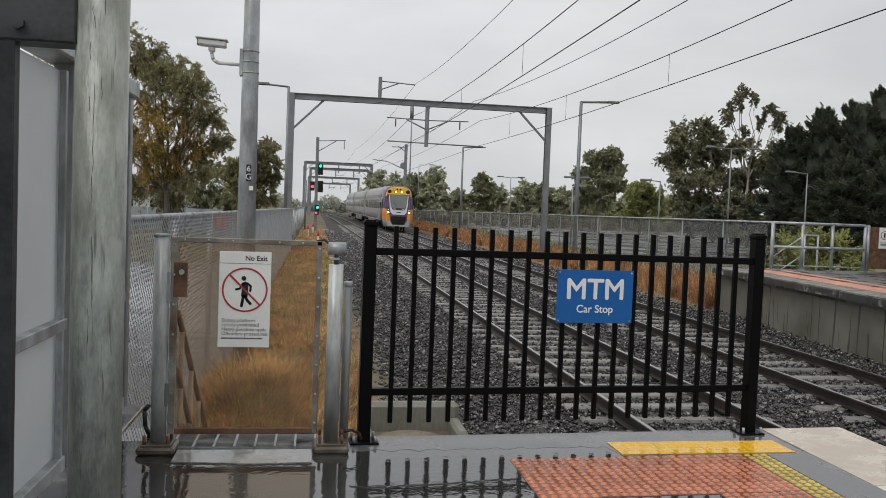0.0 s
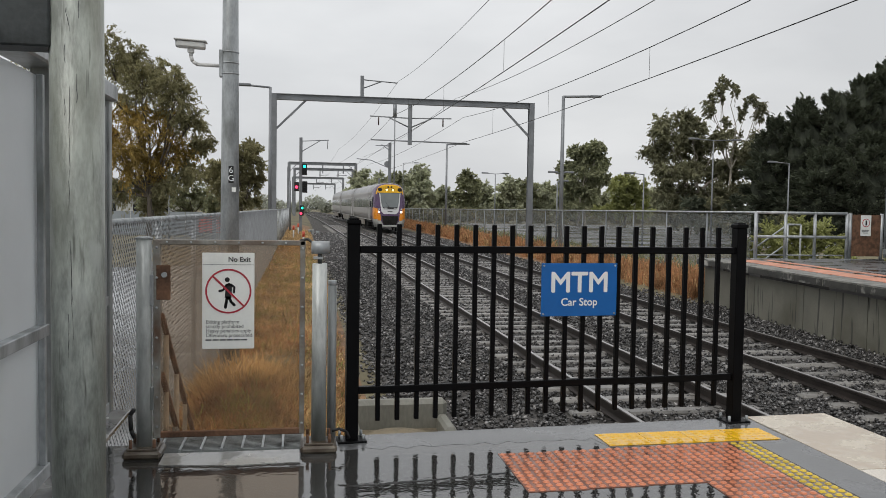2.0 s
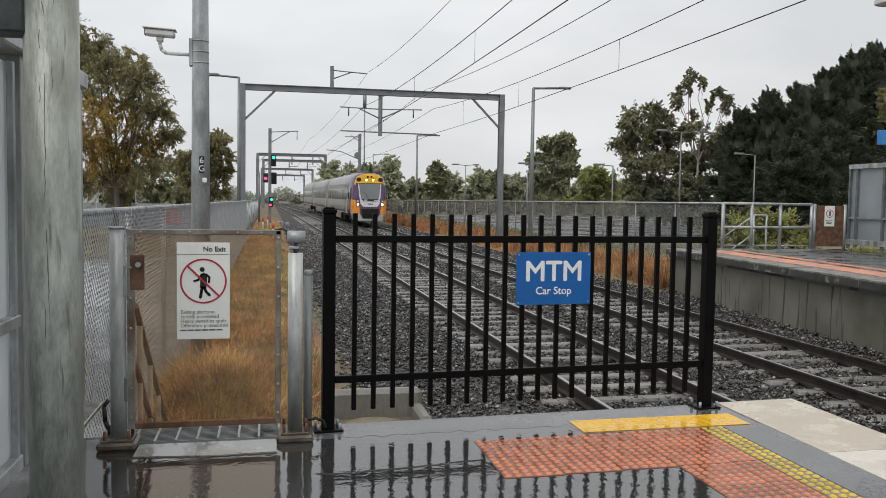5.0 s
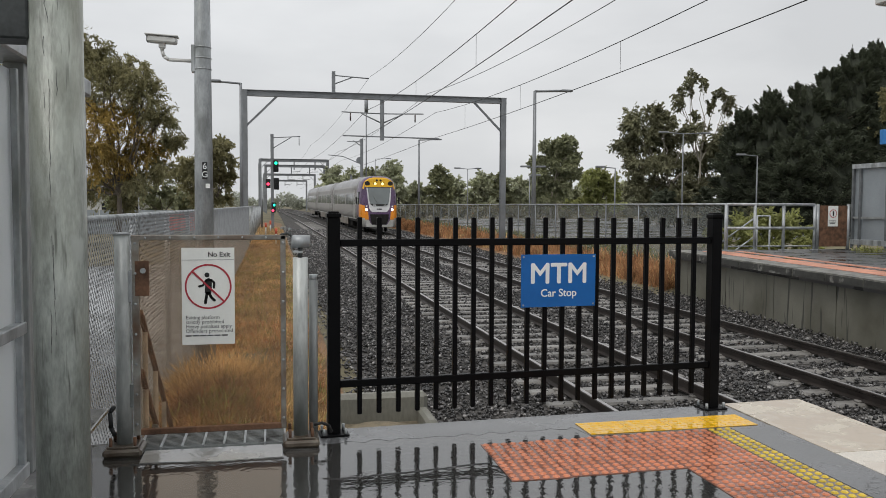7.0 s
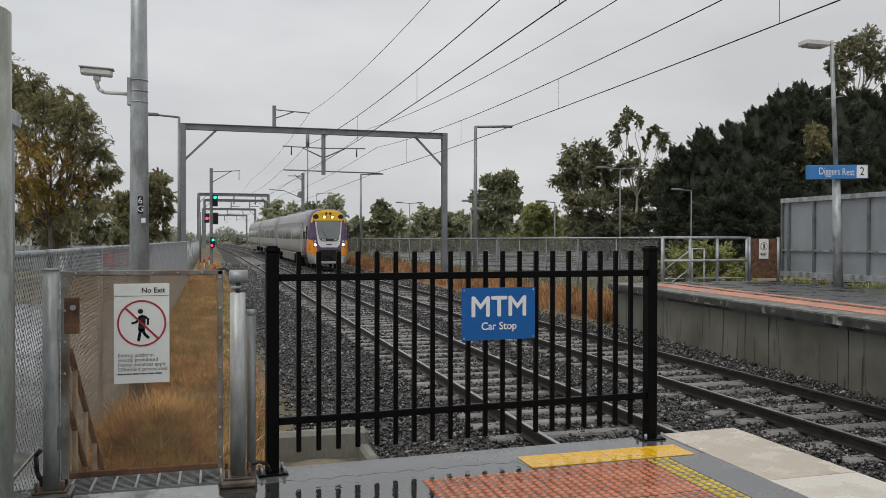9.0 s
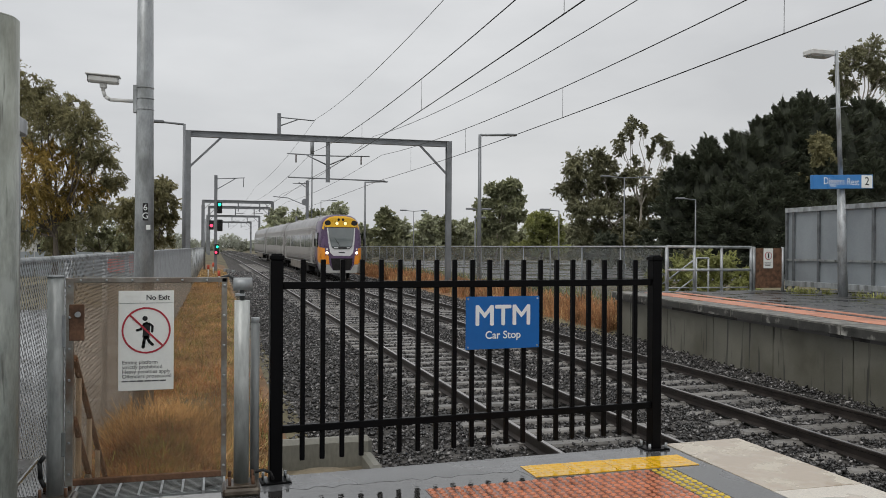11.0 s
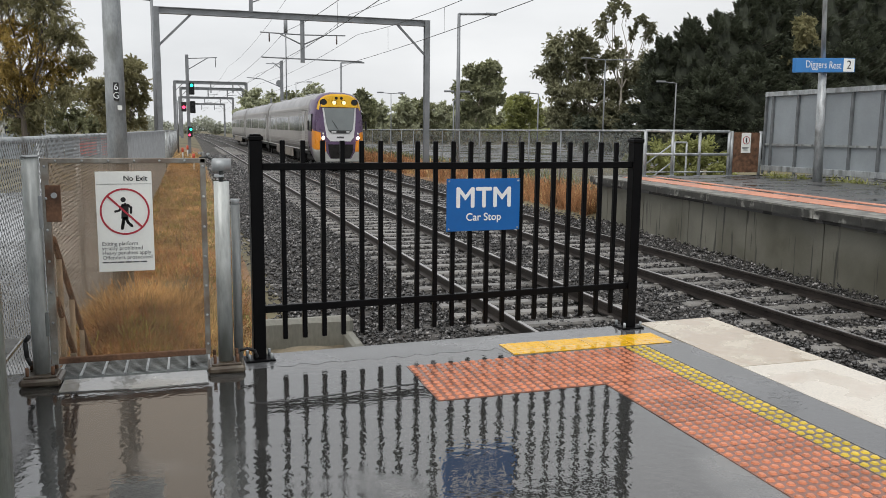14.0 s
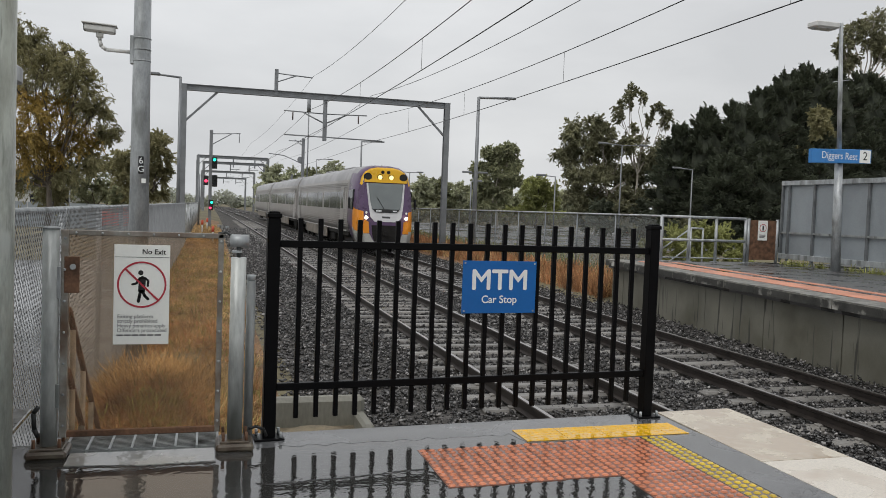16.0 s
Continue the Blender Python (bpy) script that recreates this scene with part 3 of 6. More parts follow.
platform = thing("platform_1", "wet black asphalt platform with white edge and tactile strips", "platform", kind="structure")
EDGE_X, WHITE_X = 3.5, 2.93
part("slab", poly_bm([(-1.6, -8, -0.35), (WHITE_X, -8, -0.35), (WHITE_X, end_y(WHITE_X), -0.35), (-1.6, end_y(-1.6), -0.35)], (0, 0, 0.35)), M_asphalt, platform)
part("base_wall", poly_bm([(-1.5, -8, -1.5), (EDGE_X - 0.25, -8, -1.5), (EDGE_X - 0.25, end_y(3) - 0.05, -1.5), (-1.5, end_y(-1.5) - 0.05, -1.5)], (0, 0, 1.14)), M_concrete, platform)
yy = [(-7.61 + 1.2 * i) for i in range(12)]
for a, b in zip(yy, yy[1:]):
    b2 = min(b, end_y(3.4)) - 0.006
    if a < 5.0:
        part("edge_block", poly_bm([(WHITE_X + 0.003, a, -0.12), (EDGE_X, a, -0.12), (EDGE_X, b2 if b < 5.2 else end_y(EDGE_X), -0.12), (WHITE_X + 0.003, b2 if b < 5.2 else end_y(WHITE_X), -0.12)], (0, 0, 0.126)), M_white if b < 5.2 else M_white_old, platform, "white painted concrete edge block")
ragged = [(0.25 + 2.68 * k / 60, end_y(0.25 + 2.68 * k / 60) - 0.27 - 0.05 * k / 60 + 0.018 * math.sin(k * 1.7) + 0.012 * math.sin(k * 4.1 + 1.0)) for k in range(61)]
ragged = [(x, min(y, 4.93) if x > 1.8 else y) for x, y in ragged]
part("damp_border", poly_bm([(x, y, 0.0) for x, y in ragged] + [(WHITE_X, end_y(WHITE_X) - 0.004, 0.0), (0.25, end_y(0.25) - 0.004, 0.0)], (0, 0, 0.0012)), M_asphalt2, platform, "less wet grey asphalt border")
part("damp_strip", poly_bm([(2.664, -8, 0.0), (WHITE_X, -8, 0.0), (WHITE_X, 4.926, 0.0), (2.664, 4.926, 0.0)], (0, 0, 0.0045)), M_asphalt2, platform)
part("blue_patch", poly_bm([(1.05, 1.87, 0.0), (1.89, 1.87, 0.0), (1.84, 2.87, 0.0), (1.8, 2.903, 0.0), (1.49, 2.892, 0.0), (1.05, 2.56, 0.0)], (0, 0, 0.004)), M_blue_paint, platform, "light blue painted marking")


def dome_tile(w, d, mats, pitch=0.0516, h=0.006):
    """A tactile tile with flat-topped studs."""
    bm = box_bm(0, 0, 0.0015, w - 0.003, d - 0.003, 0.003)
    nx_, ny_ = round(w / pitch), round(d / pitch)
    for i in range(nx_):
        for j in range(ny_):
            x, y = (i + 0.5) * w / nx_ - w / 2, (j + 0.5) * d / ny_ - d / 2
            bmesh.ops.create_cone(bm, cap_ends=True, segments=8, radius1=pitch * 0.37, radius2=pitch * 0.24, depth=h, matrix=Matrix.Translation((x, y, 0.003 + h / 2)))
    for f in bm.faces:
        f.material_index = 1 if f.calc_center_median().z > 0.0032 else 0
    return mesh_of("tactile_tile", bm, mats)


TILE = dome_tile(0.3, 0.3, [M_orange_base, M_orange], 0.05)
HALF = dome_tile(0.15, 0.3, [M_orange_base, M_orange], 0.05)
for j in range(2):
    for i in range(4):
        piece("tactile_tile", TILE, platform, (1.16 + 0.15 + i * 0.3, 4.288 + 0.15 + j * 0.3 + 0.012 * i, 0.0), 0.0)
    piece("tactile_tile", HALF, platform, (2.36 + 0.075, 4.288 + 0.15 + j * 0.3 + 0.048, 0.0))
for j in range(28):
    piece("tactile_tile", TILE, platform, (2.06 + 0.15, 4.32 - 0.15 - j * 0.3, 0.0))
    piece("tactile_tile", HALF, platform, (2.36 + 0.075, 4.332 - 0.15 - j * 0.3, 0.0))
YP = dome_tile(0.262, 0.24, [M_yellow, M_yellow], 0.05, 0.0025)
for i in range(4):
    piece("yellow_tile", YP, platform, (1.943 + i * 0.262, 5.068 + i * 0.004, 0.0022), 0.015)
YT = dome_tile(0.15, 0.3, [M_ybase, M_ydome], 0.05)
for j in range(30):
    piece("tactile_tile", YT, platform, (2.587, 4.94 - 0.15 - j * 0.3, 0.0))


def crack_bm(pts, w, seed):
    """A ragged, slightly raised joint in the asphalt."""
    rng = np.random.default_rng(seed)
    bm = bmesh.new()
    rows = []
    for (x0, y0), (x1, y1) in zip(pts, pts[1:]):
        for k in range(24):
            u = k / 24
            c = Vector((x0 + (x1 - x0) * u, y0 + (y1 - y0) * u + rng.normal(0, 0.004), 0))
            h = w * rng.uniform(0.4, 1.3)
            rows.append([bm.verts.new(c + Vector(d)) for d in ((0, -h, 0.0004), (0, -h * 0.3, 0.0035), (0, h * 0.3, 0.0035), (0, h, 0.0004))])
    for a, b in zip(rows, rows[1:]):
        for i in range(3):
            bm.faces.new((a[i], b[i], b[i + 1], a[i + 1]))
    return bm


part("joint", crack_bm([(0.3, 4.5), (0.37, 4.479), (0.71, 4.511), (1.15, 4.58)], 0.012, 3), M_tar, platform, "ragged dark joint in the asphalt")
part("joint", crack_bm([(-0.62, 4.88), (-0.2, 4.835), (0.14, 4.85)], 0.012, 4), M_tar, platform, "ragged dark joint in the asphalt")

# ---- black steel fence with its sign ----
F0, F1 = V(0.405, 5.23, 0), V(2.80, 5.385, 0)
FD = (F1 - F0).normalized()
FANG = math.degrees(math.atan2(FD.y, FD.x))
fence = thing("steel_fence", "black powder-coated steel picket fence panel on the platform end", "fence", at=F0, turn=FANG)
FL = (F1 - F0).length
for x in (0.0, FL):
    p = part("fence_post", box_bm(x, 0, 0.605, 0.068, 0.068, 1.21, 0.004), M_black, fence)
    bm = box_bm(x, 0, 1.222, 0.078, 0.078, 0.024, 0.004)
    box_bm(x, 0, 1.238, 0.06, 0.06, 0.012, 0.005, bm)
    part("cap", bm, M_black, p)
    bp = box_bm(x, 0, 0.006, 0.16, 0.13, 0.012, 0.003)
    part("base_plate", bp, M_black, p)
    for sx in (-1, 1):
        for sy in (-1, 1):
            part("bolt", tube_bm((x + sx * 0.06, sy * 0.047, 0.01), (x + sx * 0.06, sy * 0.047, 0.045), 0.009, seg=6), M_galv, p)
for z in (1.07, 0.285):
    part("rail", box_bm(FL / 2, 0, z, FL - 0.068, 0.04, 0.04, 0.004), M_black, fence)
NP = 20
PICKET = mesh_of("picket", box_bm(0, 0, 0.66, 0.026, 0.026, 1.105, 0.003), M_black)
for i in range(NP):
    piece("picket", PICKET, fence, (0.034 + (i + 1) * (FL - 0.068) / (NP + 1), -0.0005, 0.0))
mtm = thing("blue_sign", "blue enamel sign with white lettering screwed to the black fence", "sign", at=F0, turn=FANG)
sx0, sx1, sz0, sz1 = 1.093, 1.568, 0.684, 0.995
part("plate", box_bm((sx0 + sx1) / 2, -0.03, (sz0 + sz1) / 2, sx1 - sx0, 0.004, sz1 - sz0, 0.001), M_signblue, mtm)
part("bracket", box_bm((sx0 + sx1) / 2, -0.0205, 0.92, 0.42, 0.015, 0.03), M_galv, mtm)
part("bracket", box_bm((sx0 + sx1) / 2, -0.0205, 0.73, 0.42, 0.015, 0.03), M_galv, mtm)
for x in (sx0 + 0.014, sx1 - 0.014):
    for z in (sz0 + 0.014, sz1 - 0.014):
        part("screw", tube_bm((x, -0.0325, z), (x, -0.036, z), 0.006, seg=8), M_galv, mtm)
text_part("letters", "MTM", 0.168, ((sx0 + sx1) / 2, -0.0328, 0.877), M_letter, mtm, squash=1.02, bold=0.0036)
text_part("letters", "Car Stop", 0.063, ((sx0 + sx1) / 2, -0.0328, 0.765), M_letter, mtm, bold=0.0009)

road = tagged(raw("side_road", [(x, y, ground_z(x, y) + 0.015) for x, y in ((-30, 4), (-1.35, 4), (-1.35, 34), (-30, 24))], [(0, 1, 2, 3)], M_road), "wet pale gravel road beyond the fence", "road", kind="structure")


# ---- gate and what stands round it ----
GATE_Y = 5.09
gate = thing("platform_gate", "steel framed gate with a dirty clear panel closing the platform end", "gate", at=(0, GATE_Y, 0))
for x, top in ((-0.672, 1.125), (0.22, 1.0)):
    p = part("gate_post", tube_bm((x, 0, 0.05), (x, 0, top), 0.039, seg=24), M_gatepost, gate)
    part("footing", box_bm(x, 0, 0.02, 0.19, 0.19, 0.04, 0.012), M_footing, p, "rust stained footing block")
    part("base_plate", box_bm(x, 0, 0.046, 0.15, 0.15, 0.012, 0.003), M_footing, p)
    for sx in (-1, 1):
        for sy in (-1, 1):
            part("bolt", tube_bm((x + sx * 0.058, sy * 0.058, 0.05), (x + sx * 0.058, sy * 0.058, 0.095), 0.009, seg=6), M_rust, p)
part("post_cap", tube_bm((-0.672, 0, 1.125), (-0.672, 0, 1.135), 0.046, 0.03, seg=20), M_galv, gate)
closer = part("gate_closer", tube_bm((0.175, 0, 1.085), (0.27, 0, 1.085), 0.034, seg=18), M_galv, gate, "round galvanised self-closing hinge")
part("hinge_pin", tube_bm((0.22, 0, 1.0), (0.22, 0, 1.06), 0.012, seg=8), M_darkgalv, closer)
part("bracket", box_bm(0.21, 0, 1.03, 0.05, 0.05, 0.012, 0.002), M_galv, closer)
part("latch_hook", path_bm([(0.115, 0, 1.12), (0.155, -0.01, 1.13), (0.195, 0, 1.1)], 0.007), M_darkgalv, closer)
gx0, gx1, gz0, gz1 = -0.628, 0.145, 0.09, 1.12
leaf = part("frame", box_bm(gx0 + 0.02, 0, (gz0 + gz1) / 2, 0.035, 0.03, gz1 - gz0, 0.003), M_gateframe, gate, "riveted galvanised gate frame")
for nm, b in (("frame_bar", (gx1 - 0.015, (gz0 + gz1) / 2, 0.028, gz1 - gz0)), ("frame_bar", ((gx0 + gx1) / 2, gz1 - 0.012, gx1 - gx0, 0.026))):
    part(nm, box_bm(b[0], 0.001, b[1], b[2], 0.028, b[3], 0.003), M_gateframe, leaf)
part("bottom_bar", box_bm((gx0 + gx1) / 2, 0.001, gz0 + 0.015, gx1 - gx0, 0.026, 0.03, 0.003), M_rust, leaf, "rusty bottom bar")
pane = part("panel", box_bm((gx0 + gx1) / 2, 0.006, (gz0 + gz1) / 2, gx1 - gx0 - 0.04, 0.005, gz1 - gz0 - 0.04), M_gatemesh, gate, "dirty yellowed clear plastic panel")
pane.visible_shadow = False
for k in range(7):
    z = gz0 + 0.06 + k * 0.155
    for x in (gx0 + 0.02, gx1 - 0.015):
        part("rivet", ball_bm((x, -0.017, z), 0.007, u=8, v=5), M_galv, leaf)
for k in range(6):
    part("rivet", ball_bm((gx0 + 0.07 + k * 0.12, -0.016, gz1 - 0.012), 0.006, u=8, v=5), M_galv, leaf)
lock = part("lock_plate", box_bm(-0.575, -0.014, 0.9, 0.07, 0.006, 0.18, 0.002), M_rust, gate, "brown rusty lock plate")
part("keyhole", tube_bm((-0.57, -0.016, 0.94), (-0.57, -0.026, 0.94), 0.014, seg=12), M_galv, lock)
part("hinge_strap", box_bm(-0.633, -0.01, 0.86, 0.02, 0.03, 0.16, 0.003), M_galv, gate)
part("hinge_strap", box_bm(-0.633, -0.01, 0.3, 0.02, 0.03, 0.12, 0.003), M_galv, gate)
part("black_strap", path_bm([(-0.715, -0.03, 0.25), (-0.737, -0.03, 0.22), (-0.732, -0.03, 0.14), (-0.715, -0.03, 0.1)], 0.011), M_ink, gate)
part("cable", path_bm([(0.29, -0.01, 0.1), (0.33, -0.01, 0.11), (0.37, 0.0, 0.09), (0.385, 0.02, 0.05)], 0.008), M_ink, gate)

notice = thing("no_exit_sign", "white sheet sign with a red barred ring and black print", "sign", at=(0, GATE_Y - 0.018, 0))
nx0, nx1, nz0, nz1 = -0.382, -0.118, 0.553, 1.055
part("plate", box_bm((nx0 + nx1) / 2, 0, (nz0 + nz1) / 2, nx1 - nx0, 0.004, nz1 - nz0, 0.001), M_signwhite, notice)
ncx, ncz = (nx0 + nx1) / 2, 0.855
ring = bmesh.new()
N = 48
ra, rb = 0.117, 0.108
rv = [[ring.verts.new((ncx + r * math.cos(2 * math.pi * i / N), -0.0026 - d, ncz + r * math.sin(2 * math.pi * i / N))) for i in range(N)] for r, d in ((ra, 0), (ra, 0.001), (rb, 0.001), (rb, 0))]
for a, b in ((0, 1), (1, 2), (2, 3)):
    for i in range(N):
        ring.faces.new((rv[a][i], rv[a][(i + 1) % N], rv[b][(i + 1) % N], rv[b][i]))
part("ring", ring, M_red, notice, "thin red prohibition ring")
part("slash", box_bm(ncx, -0.0042, ncz, 0.226, 0.001, 0.0095, rot=Matrix.Rotation(radians(45), 4, "Y")), M_red, notice)
pic = bmesh.new()
ball_bm((ncx - 0.006, -0.0032, ncz + 0.06), 0.0125, pic, scale=(1, 0.06, 1))
for pts, w in ((((0.002, 0.036), (0.001, 0.0), (-0.002, -0.036)), 0.033), (((-0.009, 0.034), (-0.026, 0.006), (-0.045, 0.001)), 0.011), (((0.014, 0.034), (0.03, 0.02), (0.028, -0.006)), 0.011),
               (((-0.006, -0.034), (-0.011, -0.06), (-0.015, -0.084)), 0.015), (((0.004, -0.034), (0.014, -0.056), (0.03, -0.072)), 0.014)):
    for (xa, za), (xb, zb) in zip(pts, pts[1:]):
        k = w / 2 / math.hypot(xb - xa, zb - za)
        px, pz = (zb - za) * k, (xa - xb) * k
        poly_bm([(ncx + q[0], -0.0037, ncz + q[1]) for q in ((xa + px, za + pz), (xb + px, zb + pz), (xb - px, zb - pz), (xa - px, za - pz))], (0, 0.001, 0), pic)
    for xa, za in pts:
        tube_bm((ncx + xa, -0.0037, ncz + za), (ncx + xa, -0.0027, ncz + za), min(w, 0.016) / 2, seg=10, bm=pic)
part("pictogram", pic, M_ink, notice, "plain black pictogram")
part("rule", box_bm(ncx, -0.0026, 0.993, nx1 - nx0 - 0.004, 0.001, 0.002), M_ink_grey, notice)
text_part("print", "No Exit", 0.036, (nx1 - 0.02, -0.0024, 1.02), M_ink, notice, align="RIGHT", bold=0.0006)
for k, line in enumerate(("Exiting platform", "strictly prohibited", "Heavy penalties apply", "Offenders prosecuted")):
    text_part("print", line, 0.0265, (nx0 + 0.018, -0.0024, 0.694 - k * 0.0235), M_ink_grey, notice, align="LEFT")
for k in range(6):
    part("print_bar", box_bm(nx0 + 0.032 + k * 0.036, -0.0026, 0.6, 0.03, 0.001, 0.007), M_ink_grey, notice)

sill = tagged(part("gate_threshold", poly_bm([(-0.572, 4.885, 0.0), (-0.2, 4.845, 0.0), (0.12, 4.86, 0.0), (0.12, 5.085, 0.0), (-0.572, 5.085, 0.0)], (0, 0, 0.006)), M_sill), "wet white painted concrete threshold under the gate", "threshold", kind="structure")
grate = thing("floor_grating", "galvanised bar grating bridging the gap behind the gate", "grating", at=(-0.235, 5.25, 0))
for k in range(14):
    part("bar", box_bm(0, -0.145 + k * 0.022, 0.006, 0.74, 0.005, 0.012), M_galv_dull, grate)
for k in range(8):
    part("cross_bar", box_bm(-0.37 + k * 0.106, 0, 0.009, 0.011, 0.3, 0.018), M_galv, grate)

steps = thing("access_steps", "steel access steps with sloping handrails behind the gate", "steps", at=(0, 0, 0))
for k in range(5):
    part("tread", box_bm(-0.19, 5.62 + k * 0.27, -0.17 * (k + 1), 0.74, 0.25, 0.03, 0.004), M_galv_dull, steps)
for a, b in (((-0.62, 5.3, 0.7), (-0.62, 6.7, -0.36)), ((-0.62, 5.3, 0.38), (-0.62, 6.7, -0.76))):
    part("handrail", tube_bm(a, b, 0.016, seg=10), M_rust, steps, "rusty sloping handrail")
for y, z in ((5.45, 0.57), (5.84, 0.27), (6.2, 0.0), (6.6, -0.3)):
    part("stanchion", tube_bm((-0.62, y, -1.1), (-0.62, y, z), 0.015, seg=10), M_cream, steps, "pale weathered stanchion")
part("stringer", span_bm((-0.58, 5.45, -0.05), (-0.58, 7.1, -1.0), 0.03, 0.2), M_galv_dull, steps)

pipe_post = thing("pipe_post", "slim weathered pipe post beside the gate post", "post", at=(0.292, 5.2, 0))
part("pipe", tube_bm((0, 0, 0), (0, 0, 0.87), 0.024, seg=16), M_galv_dull, pipe_post)
part("open_end", tube_bm((0, 0, 0.87), (0, 0, 0.9), 0.02, 0.024, seg=16), M_galv, pipe_post)

pit = thing("concrete_pit", "low open concrete cable pit beyond the platform end", "pit", at=(0.8, 5.95, 0))
part("back_wall", box_bm(-0.01, 0.38, -0.68, 0.7, 0.1, 1.3, 0.03), M_concrete, pit)
part("side_wall", box_bm(0.3, 0.14, -0.73, 0.08, 0.38, 1.2, 0.02), M_concrete, pit)
part("side_wall", box_bm(-0.33, 0.0, -0.73, 0.08, 0.66, 1.2, 0.02), M_concrete, pit)
part("infill", box_bm(0.0, 0.0, -0.75, 0.6, 0.66, 1.04, 0.0), M_sand, pit, "sandy soil filling")
part("mound", ball_bm((-0.04, 0.1, -0.27), 0.27, u=20, v=12, scale=(1.05, 0.7, 0.38)), M_sand, pit, "low mound of pale sand")

# ---- near post, its bracket and the platform screen ----
near_post = thing("shelter_post", "mottled galvanised round shelter post streaked with grime", "post", at=(-0.588, 3.5, 0))
part("tube", tube_bm((0, 0, 0.016), (0, 0, 1.978), 0.0815, seg=40), M_post, near_post)
part("cap", tube_bm((0, 0, 1.978), (0, 0, 1.986), 0.0813, 0.072, seg=40), M_post, near_post)
part("cross_beam", box_bm(-0.19, 0.0, 1.884, 0.25, 0.12, 0.202, 0.006), M_shade, near_post, "steel beam bolted to the post, painted as if in shade")
part("bolt", tube_bm((-0.23, -0.062, 1.783 + 0.05), (-0.23, -0.08, 1.783 + 0.05), 0.018, seg=6), M_darkgalv, near_post)
part("upright", box_bm(-0.327, -0.026, 1.0, 0.16, 0.05, 1.96, 0.004), M_shade, near_post, "steel upright painted as if in shade")
part("base_plate", box_bm(0, 0, 0.008, 0.3, 0.3, 0.016, 0.003), M_galv_dull, near_post)
rs = np.random.default_rng(8)
for an, z, ln in ((262, 1.79, 0.06), (268, 1.66, 0.16), (285, 1.7, 0.09), (266, 1.5, 0.22), (258, 1.62, 0.05), (268, 1.18, 0.2), (272, 1.15, 0.28), (262, 1.9, 0.07), (290, 1.95, 0.08), (264, 0.95, 0.14)):
    SCR = bmesh.new()
    p0, a0 = None, math.radians(an)
    for k in range(6):
        a0 += rs.normal(0, 0.022)
        p1 = Vector((0.0813 * math.cos(a0), 0.0813 * math.sin(a0), z - ln * k / 5))
        if p0:
            span_bm(p0, p1, rs.uniform(0.0008, 0.0022), 0.001, 0, SCR)
        p0 = p1
    part("scratch", SCR, M_ink_grey, near_post)


def screen_bay(y0, y1, x, top, bottom, end=False):
    s = thing("platform_screen", "white perforated screen panel in a galvanised frame", "screen", "platform screens", at=(x, y0, 0))
    L = y1 - y0
    f = part("frame_post", box_bm(0, 0, (top + bottom) / 2, 0.09, 0.07, top - bottom, 0.004), M_galv_dull, s)
    if end:
        part("frame_post", box_bm(0, L, (top + bottom) / 2, 0.09, 0.07, top - bottom, 0.004), M_galv_dull, s)
    part("sheet", box_bm(-0.01, L / 2, (top + bottom) / 2, 0.012, L - 0.09, top - bottom - 0.1), M_panel, s)
    part("mid_rail", box_bm(0.015, L / 2, 0.71, 0.05, L - 0.072, 0.055, 0.004), M_galv, s)
    part("bottom_rail", box_bm(0.01, L / 2, bottom + 0.03, 0.06, L - 0.072, 0.07, 0.004), M_galv, s)
    part("top_cap", box_bm(0.0, L / 2, top + 0.04, 0.16, L + 0.07, 0.1, 0.01), M_galv, s)
    part("inner_angle", box_bm(0.02, L - 0.08, (top + bottom) / 2, 0.03, 0.03, top - bottom - 0.1, 0.003), M_galv, s)
    part("inner_angle", box_bm(0.02, 0.08, (top + bottom) / 2, 0.03, 0.03, top - bottom - 0.1, 0.003), M_galv, s)
    return s


for y in (1.2, 2.4, 3.6, 4.8):
    screen_bay(y, y + 1.18, -1.07, 1.93, 0.02, y == 4.8)
kerb = tagged(part("screen_kerb", box_bm(-1.07, 2.5, 0.006, 0.3, 7.0, 0.03, 0.006), M_wetcon), "wet concrete kerb under the platform screen", "kerb", kind="structure")


def chain_fence(x, y0, y1, z0, z1, bay, name, label, wires=True, mesh_end=30.0, top_mat=None):
    f = thing(name, label, "fence")
    n = int((y1 - y0) / bay)
    for k in range(n + 1):
        y = y0 + k * bay
        part("fence_post", tube_bm((x, y, z0), (x, y, z1 + 0.02), 0.03, seg=10), M_galv, f)
    part("top_rail", tube_bm((x, y0, z1), (x, y1, z1), 0.026, seg=10), top_mat or M_galv, f)
    part("mid_rail", tube_bm((x, y0, z0 + 0.2), (x, y1, z0 + 0.2), 0.012, seg=6), M_galv, f)
    if wires:
        h = z1 - z0
        vs, fs = [], []
        r = 0.0022
        for s in (1, -1):
            y = y0 - h
            while y < mesh_end:
                a, b = (y, z0), (y + h, z1)
                ya, yb = max(a[0], y0), min(b[0], mesh_end)
                if yb > ya:
                    za, zb = z0 + (ya - y), z0 + (yb - y)
                    if s < 0:
                        za, zb = z0 + z1 - za, z0 + z1 - zb
                    i = len(vs)
                    for dy, dx in ((-r, -r), (r, -r), (0, r)):
                        vs += [(x + 0.03 + dx + 0.003 * s, ya + dy, za), (x + 0.03 + dx + 0.003 * s, yb + dy, zb)]
                    fs += [(i, i + 1, i + 3, i + 2), (i + 2, i + 3, i + 5, i + 4), (i + 4, i + 5, i + 1, i)]
                y += 0.075
        tagged(raw("wire_mesh", vs, fs, M_chain, f), "woven diamond wire mesh", kind="stuff")
    return f


